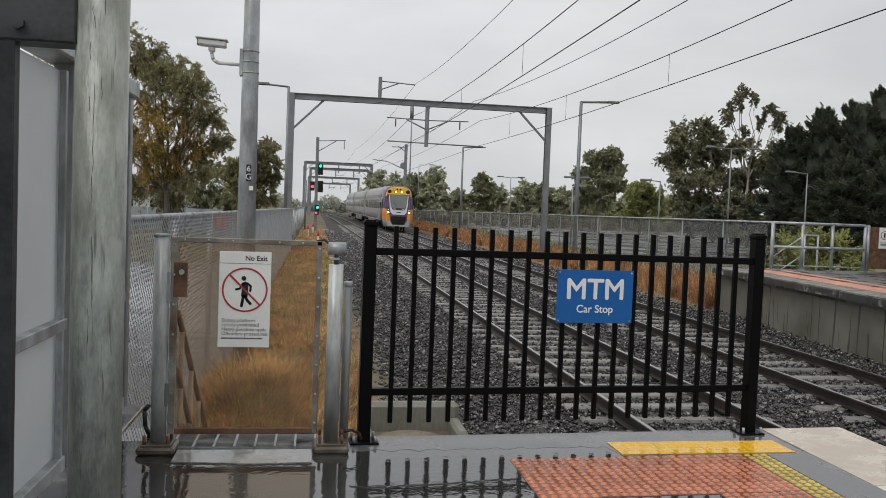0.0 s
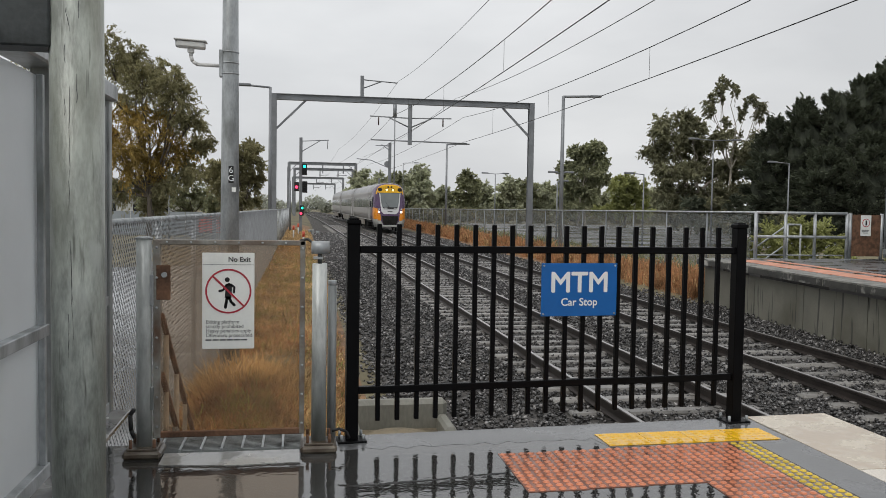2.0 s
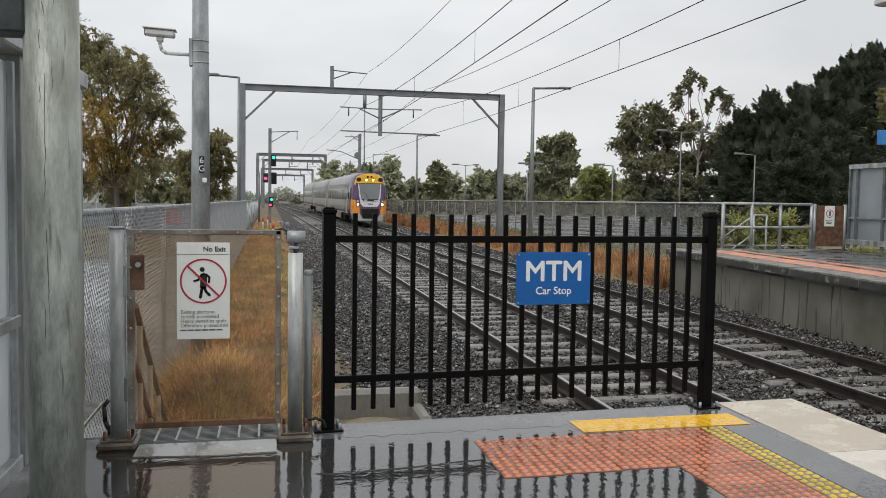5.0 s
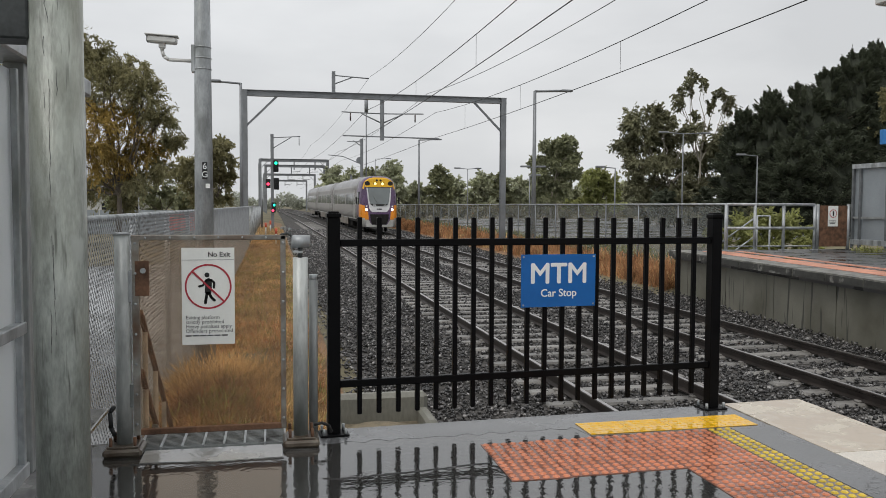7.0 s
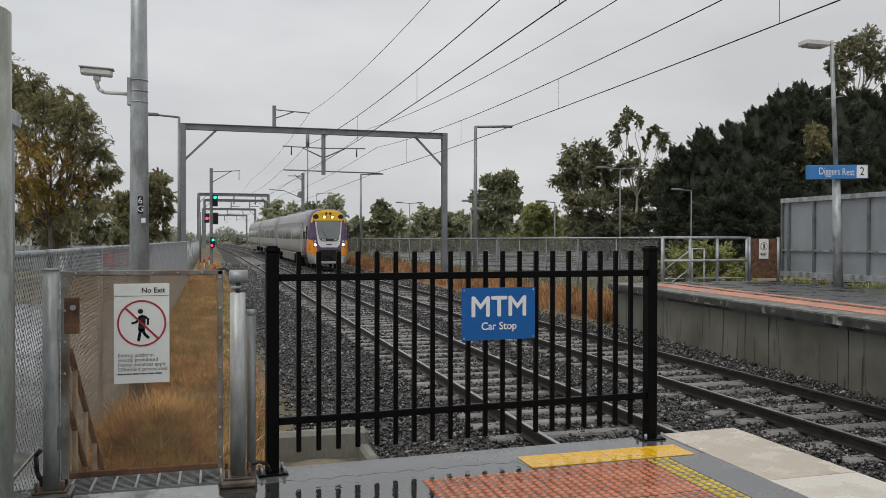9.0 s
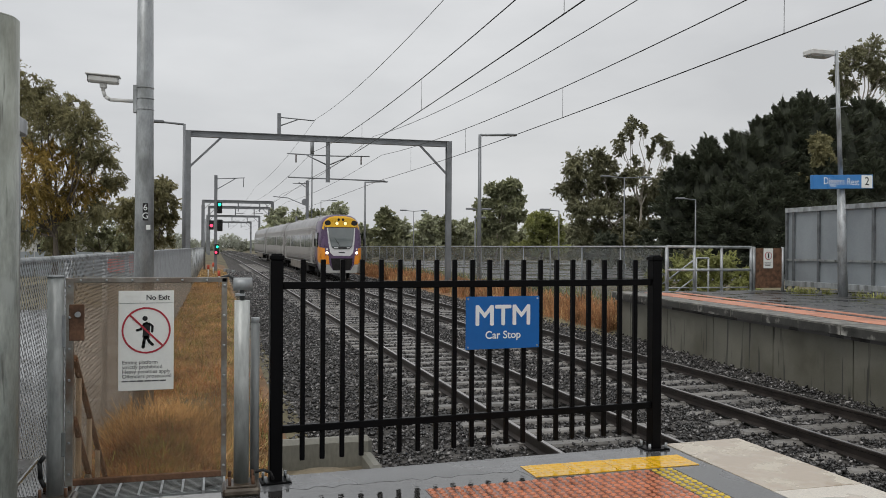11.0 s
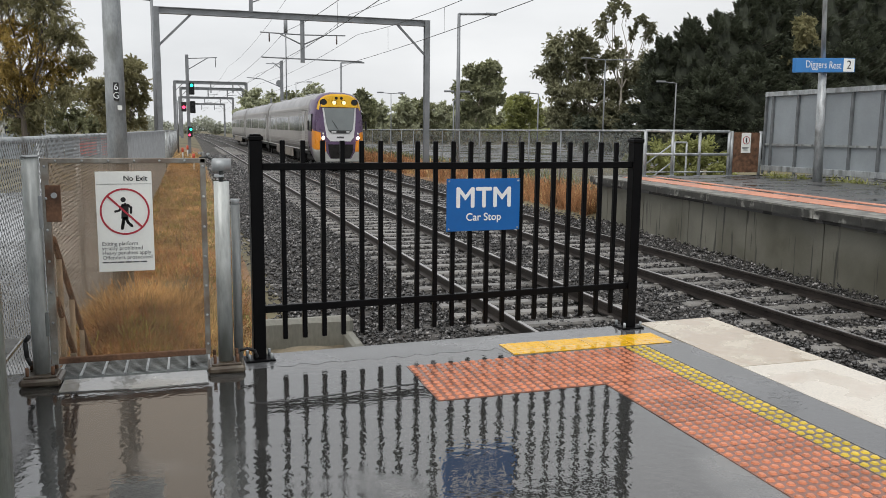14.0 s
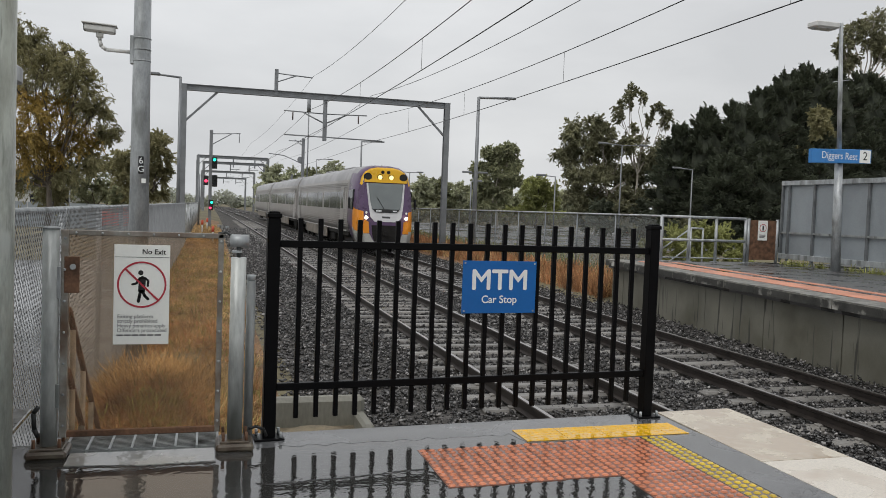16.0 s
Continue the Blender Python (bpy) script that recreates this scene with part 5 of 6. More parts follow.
def body_ring(y, w, top, bot, slope=0.0, rnd=0.75):
    """A car's section: upright sides that curve into the roof; slope leans the upper part back."""
    pts = []
    side = [(0.0, 0.93), (0.18, 1.0), (0.45, 1.0), (0.62, 0.985), (0.78, 0.94), (0.88, 0.86), (0.94, 0.74), (0.98, 0.55), (1.0, 0.28)]
    h = top - bot
    for f, k in side:
        pts.append((-w / 2 * k, y + slope * max(0.0, f - 0.22) ** 1.3, bot + h * f))
    for f, k in reversed(side):
        pts.append((w / 2 * k, y + slope * max(0.0, f - 0.22) ** 1.3, bot + h * f))
    return pts


def passenger_car(train, y0, length, nose):
    car = part("car_body", loft_bm([body_ring(y, 2.9, 4.15, 0.95) for y in np.linspace(y0 + (2.4 if nose else 0.15), y0 + length - 0.15, 6)],
               lambda i, j, c: 1 if c.z > 3.6 else 0), [M_t_silver, M_t_roof], train, "ribbed stainless steel carriage body")
    a, b = y0 + (2.6 if nose else 0.3), y0 + length - 0.3
    for s in (-1, 1):
        for k in range(7):
            part("corrugation", box_bm(s * 1.452, (a + b) / 2, 1.22 + k * 0.1, 0.012, b - a, 0.03), M_t_silver, car)
        for k in range(4):
            part("corrugation", box_bm(s * 1.425, (a + b) / 2, 3.03 + k * 0.09, 0.02, b - a, 0.03), M_t_silver, car)
        part("window_band", box_bm(s * 1.449, (a + b) / 2, 2.45, 0.014, b - a - 1.0, 0.86, 0.004), M_t_glass, car, "continuous dark tinted window band")
        n = int((b - a) // 2.6)
        for k in range(n + 1):
            part("window_post", box_bm(s * 1.457, a + 0.5 + k * (b - a - 1.0) / n, 2.45, 0.008, 0.09 if k % 3 else 0.5, 0.86), M_t_silver, car)
        for dy in (a + 1.4, b - 1.4):
            d = part("door", box_bm(s * 1.462, dy, 2.05, 0.012, 1.1, 2.1, 0.004), M_t_silver, car, "silver plug door with a dark pane")
            part("pane", box_bm(s * 1.47, dy, 2.5, 0.006, 0.62, 0.9, 0.002), M_t_glass, d)
        part("side_skirt", box_bm(s * 1.4, (a + b) / 2 + (0.6 if nose else 0), 0.68, 0.06, b - a - (12.4 if nose else 11.6), 0.56, 0.02), M_t_dirty, car, "grimy pale equipment skirt")
        part("sole_bar", box_bm(s * 1.3, (a + b) / 2, 0.85, 0.06, b - a, 0.2, 0.01), M_t_under, car)
        part("sill", box_bm(s * 1.452, (a + b) / 2, 0.99, 0.014, b - a, 0.06), M_t_skirt, car, "thin pale sill strip")
    for k in range(3):
        part("roof_unit", box_bm(0, a + (b - a) * (k + 0.6) / 3.2, 4.13, 1.5, 3.0, 0.1, 0.04), M_t_roof, car)
    for by in (y0 + 3.9, y0 + length - 3.9):
        bogie = part("bogie", box_bm(0, by, 0.55, 2.2, 2.6, 0.3, 0.05), M_t_under, car)
        for dy in (-1.15, 1.15):
            bm = bmesh.new()
            for s in (-1, 1):
                tube_bm((s * 0.77, by + dy, 0.43), (s * 0.9, by + dy, 0.43), 0.43, seg=20, bm=bm)
            tube_bm((-0.8, by + dy, 0.43), (0.8, by + dy, 0.43), 0.08, seg=10, bm=bm)
            part("wheelset", bm, M_t_under, bogie)
    part("equipment_box", box_bm(0, y0 + length / 2, 0.6, 2.4, 9.0, 0.6, 0.05), M_t_under, car)
    return car


def build_train():
    train = thing("passenger_train", "silver three-car passenger train with purple and yellow nose", "train", at=(T2, 0, RAIL_Z))
    # nose: rings from the front face back to the full section
    secs = []
    for y, w, top, bot, sl in ((0.0, 2.15, 3.78, 0.5, 0.75), (0.06, 2.4, 3.92, 0.46, 0.72), (0.22, 2.6, 4.02, 0.42, 0.66), (0.6, 2.76, 4.1, 0.42, 0.5),
                               (1.1, 2.85, 4.13, 0.6, 0.3), (1.7, 2.89, 4.15, 0.8, 0.12), (2.45, 2.9, 4.15, 0.95, 0.0)):
        secs.append(body_ring(y, w, top, bot, sl))

    def paint(i, j, c):
        if i == -1:
            return 0
        if c.z > 3.35 and i <= 1:
            return 1
        if c.z < 0.9 and i < 4:
            return 3
        if c.z < 1.7 and i < 4 and abs(c.x) > 0.8:
            return 2
        if c.z > 3.75 and i > 3:
            return 4
        return 0
    nose = part("nose", loft_bm(secs, paint), [M_t_purple, M_t_yellow, M_t_orange, M_t_skirt, M_t_roof], train, "purple nose with a yellow brow and orange corners")

    def fy(z):
        return 0.75 * max(0.0, (z - 0.5) / 3.28 - 0.22) ** 1.3
    # windscreen surround, screen, brow and coupler well, on the sloping face
    def face(outline, off, material, name, parent, label="", th=0.03):
        return part(name, poly_bm([(x, fy(z) - off, z) for x, z in outline], (0, th, 0)), material, parent, label)
    face([(-0.55, 1.52), (0.55, 1.52), (0.74, 1.72), (0.84, 2.3), (0.93, 3.28), (-0.93, 3.28), (-0.84, 2.3), (-0.74, 1.72)], 0.03, M_t_white, "screen_surround", nose, "white U-shaped surround", 0.2)
    ws = face([(-0.5, 1.97), (0.5, 1.97), (0.68, 2.12), (0.76, 2.5), (0.85, 3.28), (-0.85, 3.28), (-0.76, 2.5), (-0.68, 2.12)], 0.055, M_t_screen, "windscreen", nose, "large raked windscreen", 0.1)
    face([(-0.5, 1.95), (0.5, 1.95), (0.66, 2.1), (-0.66, 2.1)], 0.062, M_ink, "lower_mask", ws, "black lower mask with number bars")
    part("number_bar", box_bm(-0.36, fy(2.02) - 0.066, 2.02, 0.26, 0.006, 0.07), M_letter, ws)
    part("number_bar", box_bm(0.42, fy(2.02) - 0.066, 2.02, 0.2, 0.006, 0.05), M_letter, ws)
    part("wiper", span_bm((-0.1, fy(2.1) - 0.07, 2.1), (-0.45, fy(2.6) - 0.07, 2.65), 0.02, 0.02), M_ink, ws)
    part("emblem_bar", box_bm(0, fy(1.75) - 0.036, 1.7, 0.4, 0.006, 0.14), M_ink_grey, nose, "dark emblem")
    face([(-0.55, 0.62), (0.5, 0.62), (0.66, 0.95), (0.7, 1.36), (-0.7, 1.36), (-0.66, 0.95)], 0.05, M_t_under, "coupler_well", nose, "black coupler opening", 0.2)
    for s in (-1, 1):
        face([(s * 0.83, 1.5), (s * 1.02, 1.6), (s * 1.1, 1.3), (s * 1.08, 0.98), (s * 0.8, 0.98)], 0.035, M_t_orange, "corner_panel", nose, "orange corner panel", 0.15)
    face([(-0.98, 0.46), (0.98, 0.46), (1.06, 0.97), (0.8, 0.97), (0.57, 0.6), (-0.57, 0.6), (-0.8, 0.97), (-1.06, 0.97)], 0.045, M_t_skirt, "front_skirt", nose, "light grey front skirt", 0.15)
    face([(-0.78, 0.9), (0.78, 0.9), (0.84, 1.5), (-0.84, 1.5)], 0.042, M_t_purple, "mask_band", nose, "dark purple band round the coupler opening", 0.2)
    part("coupler", tube_bm((0, -0.25, 0.98), (0, 0.1, 0.98), 0.13, seg=12), M_t_under, nose)
    face([(-1.03, 3.32), (1.03, 3.32), (0.98, 3.72), (0.6, 3.92), (-0.6, 3.92), (-0.98, 3.72)], 0.06, M_t_yellow, "brow", nose, "yellow brow panel with lamps", 0.3)
    for x, m_, r in ((-0.86, M_ink, 0.15), (0.86, M_ink, 0.15), (-0.27, M_glow_amber, 0.1), (0.27, M_glow_amber, 0.1)):
        rim = part("lamp_rim", tube_bm((x, fy(3.56) - 0.08, 3.56), (x, fy(3.56) + 0.1, 3.56), r + 0.04, seg=16), M_t_under, nose)
        part("lens", tube_bm((x, fy(3.56) - 0.095, 3.56), (x, fy(3.56) - 0.078, 3.56), r, seg=16), m_, rim)
    for x in (-0.14, 0.14):
        part("horn", tube_bm((x, fy(3.8) - 0.09, 3.8), (x, fy(3.8) + 0.1, 3.8), 0.08, seg=12), M_t_under, nose)
    for s in (-1, 1):
        part("headlight", ball_bm((s * 0.96, -0.03, 1.7), 0.085, u=12, v=8, scale=(1, 0.5, 1)), M_glow_warm, nose, "lit round headlight")
        part("marker_light", ball_bm((s * 0.96, -0.01, 1.93), 0.055, u=10, v=6, scale=(1, 0.5, 1)), M_signwhite, nose)
        part("cab_window", box_bm(s * 1.385, 1.6, 2.5, 0.14, 1.15, 0.95, 0.04), M_t_glass, nose)
        mirror = part("mirror", box_bm(s * 1.62, 1.0, 2.35, 0.1, 0.12, 0.5, 0.03), M_ink, nose)
        part("mirror_arm", tube_bm((s * 1.35, 1.0, 2.55), (s * 1.62, 1.0, 2.5), 0.02, seg=6), M_ink, mirror)
    L = 25.0
    for k in range(3):
        passenger_car(train, k * (L + 0.4), L, k == 0)
        if k:
            part("gangway", box_bm(0, k * (L + 0.4) - 0.2, 2.3, 2.3, 0.7, 2.9, 0.05), M_t_under, train)
    return train


train = build_train()
train.scale = (1.03, 1.0, 1.06)


# ---- trees ----
def leaf_sheet(name, p, a, nrm, size, aspect, material, parent, rng):
    """Leaf blades at points p, lying along a and facing nrm."""
    a = a / (np.linalg.norm(a, axis=1)[:, None] + 1e-6)
    b = np.cross(a, nrm)
    b /= np.linalg.norm(b, axis=1)[:, None] + 1e-6
    s = size * rng.uniform(0.55, 1.45, (len(p), 1))
    return quads(name, p, a * s / 2, b * s * aspect / 2, material, parent)


def sticks(name, a, b, r0, r1, material, parent):
    """Many thin three-sided branches from a to b as one mesh."""
    n = len(a)
    d = b - a
    d /= np.linalg.norm(d, axis=1)[:, None] + 1e-6
    u = np.cross(d, np.array([0.31, 0.87, 0.23]))
    u /= np.linalg.norm(u, axis=1)[:, None] + 1e-6
    w = np.cross(d, u)
    v = np.zeros((n, 6, 3))
    for k in range(3):
        c, s = math.cos(k * 2.0944), math.sin(k * 2.0944)
        off = u * c + w * s
        v[:, k], v[:, k + 3] = a + off * r0, b + off * r1
    base = 6 * np.arange(n)[:, None, None]
    f = (np.array([(0, 1, 4, 3), (1, 2, 5, 4), (2, 0, 3, 5)])[None] + base).reshape(-1, 4)
    return raw(name, v.reshape(-1, 3).tolist(), f.tolist(), material, parent)


def limb(bm, a, b, r0, r1, rng, bend=0.12, n=4):
    a, b = Vector(a), Vector(b)
    pts = [a.lerp(b, i / n) + Vector(rng.normal(0, bend, 3)) * (0 if i in (0, n) else (b - a).length / 4) for i in range(n + 1)]
    for i in range(n):
        tube_bm(pts[i], pts[i + 1], r0 + (r1 - r0) * i / n, r0 + (r1 - r0) * (i + 1) / n, 7, bm, False)


def tree(name, label, base, targets, leaf, mats, bark, seed, trunk=0.2, fork=0.4, subs=9, twigs=8, per=14, droop=0.4, twig=0.5, trunks=1, group="trees round the line"):
    """Trunks fork into limbs, one to each leafy bough (x, y, z, radius); twigs at the boughs' ends carry the leaves."""
    rng = np.random.default_rng(seed)
    gz = ground_z(*base)
    t = thing(name, label, "tree", group, at=(*base, gz))
    rel = [(x - base[0], y - base[1], z - gz, r) for x, y, z, r in targets]
    top = max(c[2] for c in rel)
    bm = bmesh.new()
    SA, SB, got = [], [], {}
    for k in range(trunks):
        off = (k - (trunks - 1) / 2) * trunk * 6
        mine = [c for i, c in enumerate(rel) if i % trunks == k] or rel
        mid = np.mean([c[:3] for c in mine], 0)
        f = np.array([off + (mid[0] - off) * 0.5, mid[1] * 0.5, top * fork])
        limb(bm, (off, 0, -0.2), f, trunk, trunk * 0.6, rng, 0.06)
        for c in mine:
            cc, r = np.array(c[:3]), c[3]
            start = f if c[2] > f[2] * 0.9 else np.array([f[0] * 0.6, f[1] * 0.6, f[2] * 0.6])
            limb(bm, start, cc, trunk * 0.4, trunk * 0.1, rng, 0.14)
            d = rng.normal(size=(subs, 3))
            d[:, 2] = d[:, 2] * 0.9 + 0.25
            d /= np.linalg.norm(d, axis=1)[:, None]
            s0 = cc + (start - cc) * rng.uniform(0, 0.28, (subs, 1))
            s1 = cc + d * r * rng.uniform(0.45, 1.0, (subs, 1)) * np.array([1, 1, 0.8])
            SA.append(s0), SB.append(s1)
            i = np.repeat(np.arange(subs), twigs)
            u = rng.uniform(0.35, 1.0, (len(i), 1))
            p0 = s0[i] + (s1 - s0)[i] * u
            td = d[i] + rng.normal(0, 0.7, (len(i), 3))
            td[:, 2] -= droop * 0.5
            td /= np.linalg.norm(td, axis=1)[:, None]
            ln = twig * r * rng.uniform(0.5, 1.3, (len(i), 1))
            j = np.repeat(np.arange(len(i)), per)
            q = rng.uniform(0.1, 1.0, (len(j), 1))
            p = p0[j] + td[j] * ln[j] * q
            p[:, 2] -= (droop * ln[j] * q * q)[:, 0] * 0.6
            p += rng.normal(0, 0.05 * r, p.shape)
            a = td[j] + rng.normal(0, 0.6, p.shape)
            a[:, 2] -= droop * q[:, 0] * 1.3
            out = (p - cc) / r
            nrm = out * 0.9 + rng.normal(0, 0.55, p.shape) + np.array([0, 0, 0.5])
            m = mats(c[0] + base[0], c[2] + gz) if callable(mats) else mats
            got.setdefault(m, []).append((p, a, nrm))
    part("trunk", bm, bark, t)
    tagged(sticks("branching", np.concatenate(SA), np.concatenate(SB), trunk * 0.11, trunk * 0.04, bark, t), kind="stuff")
    for n, (m, sets) in enumerate(got.items()):
        leaf_sheet("crown" if n == 0 else "inner_crown", *(np.concatenate([s[k] for s in sets]) for k in range(3)), leaf[0], leaf[1], m, t, rng)
    return t


R = np.random.default_rng(11)


def spread(y, depth, boughs):
    """Boughs given as (x, z, radius) scattered in depth about y."""
    return [(x, y + R.uniform(-depth, depth), z, r) for x, z, r in boughs]


# airy olive and rust trees behind the chain fence
tree("willowy_tree", "tall airy tree with olive and rust foliage behind the fence", (-5.0, 30),
     spread(30, 0.9, [(-6.3, 6.7, 0.7), (-5.7, 6.6, 0.55), (-4.6, 6.0, 0.75), (-4.05, 5.6, 0.6), (-5.1, 5.4, 0.7), (-6.0, 5.5, 0.8), (-4.0, 4.9, 0.6), (-3.5, 4.2, 0.55), (-3.2, 3.6, 0.45),
                      (-4.5, 4.3, 0.75), (-5.3, 4.2, 0.8), (-6.4, 4.2, 0.9), (-4.1, 3.2, 0.65), (-4.9, 3.2, 0.8), (-5.8, 3.0, 0.85), (-6.7, 3.0, 0.9), (-3.6, 2.5, 0.5), (-4.5, 2.1, 0.55),
                      (-5.5, 2.0, 0.65), (-6.4, 1.8, 0.7), (-5.0, 1.3, 0.5)]),
     (0.1, 0.24), lambda x, z: M_leaf_olive if 3.0 < z < 4.75 and x < -3.9 else M_leaf_sage, M_bark, 1, 0.13, 0.34, 12, 10, 20, 0.7, 0.75)
tree("willowy_tree", "tall airy tree with olive and rust foliage behind the fence", (-8.6, 31),
     spread(31, 1.0, [(-8.6, 6.2, 0.9), (-7.7, 5.2, 0.9), (-9.3, 5.0, 1.0), (-8.3, 4.0, 1.0), (-7.6, 3.2, 0.8), (-9.2, 3.2, 1.0), (-8.3, 2.3, 0.9)]),
     (0.1, 0.24), lambda x, z: M_leaf_olive if z < 4.5 else M_leaf_sage, M_bark, 2, 0.15, 0.35, 12, 10, 18, 0.7, 0.75)
tree("bushy_tree", "round grey-green tree further along the fence", (-3.6, 56),
     spread(56, 0.8, [(-2.9, 5.3, 0.75), (-3.6, 4.9, 0.85), (-3.0, 4.1, 0.9), (-4.2, 4.2, 0.95), (-5.2, 3.9, 0.85), (-2.8, 3.0, 0.75), (-3.8, 3.0, 0.9), (-5.0, 2.8, 0.95), (-5.9, 3.2, 0.75), (-4.4, 1.8, 0.85), (-3.2, 1.8, 0.7)]),
     (0.17, 0.35), M_leaf_sage, M_bark, 3, 0.13, 0.35, 12, 9, 16, 0.4, 0.6)
tree("bushy_tree", "low grey-green trees at the paddock edge", (-9, 74),
     spread(74, 1.5, [(-12.5, 1.6, 1.2), (-11, 2.2, 1.3), (-9.4, 2.6, 1.3), (-8, 2.0, 1.3), (-6.6, 1.6, 1.1), (-10, 1.0, 1.2), (-7.6, 0.8, 1.1)]),
     (0.24, 0.4), M_leaf_grey, M_bark, 4, 0.14, 0.3, 11, 9, 14, 0.3, 0.55)

# tall gum and the dark conifers beyond the car park
tree("gum_tree", "tall gum tree with rounded olive clumps and bare pale branches", (37.6, 75),
     spread(75, 1.2, [(34.2, 9.6, 1.35), (35.8, 10.2, 1.15), (37.0, 9.4, 1.3), (33.9, 7.4, 1.2), (35.6, 7.6, 1.5), (37.6, 7.6, 1.4), (34.5, 5.2, 1.4), (36.4, 5.2, 1.5), (38.6, 5.6, 1.4), (40.4, 5.6, 1.4),
                      (34.3, 3.2, 1.2), (36.6, 3.0, 1.3), (39.0, 3.2, 1.4), (41.2, 3.2, 1.4), (39.4, 8.6, 1.1), (42.2, 5.6, 1.4), (43.0, 3.4, 1.4), (42.4, 7.6, 1.3), (44.0, 6.6, 1.3), (35.4, 1.4, 1.3), (38, 1.4, 1.3), (40.4, 1.4, 1.3)]),
     (0.24, 0.38), M_leaf_gum, M_palebark, 5, 0.19, 0.36, 18, 13, 11, 0.35, 0.62, 2)
tree("gum_tree", "tall sparse gum with small leaf clumps on bare pale limbs", (40.6, 74),
     spread(74, 0.7, [(40.0, 14.0, 0.75), (39.2, 13.3, 0.6), (38.6, 12.4, 0.75), (40.9, 13.5, 0.5), (38.3, 11.3, 0.75), (42.3, 12.4, 0.7), (43.5, 11.9, 0.85), (44.3, 11.3, 0.6), (42.0, 11.3, 0.5), (41.6, 9.2, 0.9), (43.0, 8.6, 1.1), (40.2, 10.2, 0.5)]),
     (0.19, 0.36), M_leaf_gum, M_palebark, 6, 0.17, 0.42, 9, 8, 13, 0.35, 0.55)


def conifer(base, h, w, seed, name="dark_conifer"):
    """A cypress: upswept boughs in tiers, each a feathered plate of fine sprays round an added core coloured like a
    shaded inside.
    """
    rng = np.random.default_rng(seed)
    t = thing(name, "dense dark cypress with layered feathery sprays", "tree", "dark conifers", at=(*base, ground_z(*base)))
    bm = bmesh.new()
    limb(bm, (0, 0, 0), (0, 0, h * 0.9), 0.4, 0.06, rng, 0.02)
    part("trunk", bm, M_bark, t)
    nb, per = 150, 130
    u = np.sort(rng.random(nb)) ** 0.85
    az = rng.uniform(0, 6.283, nb)
    lean = 0.06 + 0.55 * u ** 2.5 + rng.normal(0, 0.08, nb)
    rr = w * (1.02 - 0.86 * u ** 2.6) * rng.uniform(0.72, 1.08, nb)
    z0 = h * (0.04 + 0.84 * u)
    dirs = np.stack([np.cos(az) * np.cos(lean), np.sin(az) * np.cos(lean), np.sin(lean)], -1)
    ends = np.stack([np.zeros(nb), np.zeros(nb), z0], -1) + dirs * rr[:, None]
    tagged(sticks("branching", np.stack([np.zeros(nb), np.zeros(nb), z0 - 0.3], -1), ends, 0.05, 0.012, M_bark, t), kind="stuff")
    i = np.repeat(np.arange(nb), per)
    q = rng.random(len(i)) ** 0.6 * 0.68 + 0.34
    side = np.cross(dirs, np.array([0, 0, 1.0]))
    side /= np.linalg.norm(side, axis=1)[:, None] + 1e-6
    wide = rr[i] * 0.34 * (1.08 - q) ** 0.7
    lat = rng.normal(0, 0.55, len(i))
    p = np.stack([np.zeros(len(i)), np.zeros(len(i)), z0[i]], -1) + dirs[i] * (rr[i] * q)[:, None] + side[i] * (wide * lat)[:, None]
    p[:, 2] += rng.normal(0, 0.16, len(i)) + 0.25 * q - 0.12 * np.abs(lat)
    a = dirs[i] + side[i] * (lat * 0.7)[:, None] + rng.normal(0, 0.3, p.shape) + np.array([0, 0, 0.12])
    nrm = np.array([0, 0, 0.9]) + dirs[i] * 0.35 + rng.normal(0, 0.4, p.shape)
    leaf_sheet("crown", p, a, nrm, 0.29, 0.26, M_leaf_dark, t, rng)
    # Added solid filler; its near-black green paints the shade between the boughs.
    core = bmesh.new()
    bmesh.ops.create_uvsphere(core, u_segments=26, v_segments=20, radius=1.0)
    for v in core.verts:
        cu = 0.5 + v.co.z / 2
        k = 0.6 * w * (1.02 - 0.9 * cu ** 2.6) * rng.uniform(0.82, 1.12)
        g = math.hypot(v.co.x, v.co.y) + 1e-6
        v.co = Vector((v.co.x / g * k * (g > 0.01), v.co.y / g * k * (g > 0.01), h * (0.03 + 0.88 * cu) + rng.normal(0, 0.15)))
    part("filler_core", core, M_leaf_inner_shade, t)
    return t


for i, (x, y, h, w) in enumerate(((38.0, 62, 10.6, 2.7), (39.9, 61, 12.2, 3.0), (42.2, 60, 12.9, 3.4), (44.4, 60, 14.3, 3.5), (46.7, 60, 15.9, 3.7), (48.9, 60, 17.0, 3.9), (51.6, 60, 16.7, 4.2), (54.8, 60, 16.7, 4.4), (58.4, 60, 17.4, 4.6), (62.8, 60, 17.4, 4.7),
                                  (67.4, 59, 17.4, 4.8), (39.2, 57, 7.4, 3.0), (42.2, 56, 8.6, 3.6), (46.2, 55, 9.4, 3.8), (51, 55, 9.8, 4.0), (56, 54, 10.0, 4.2), (61, 54, 10.5, 4.2))):
    conifer((x, y), h, w * 1.12, 40 + i)
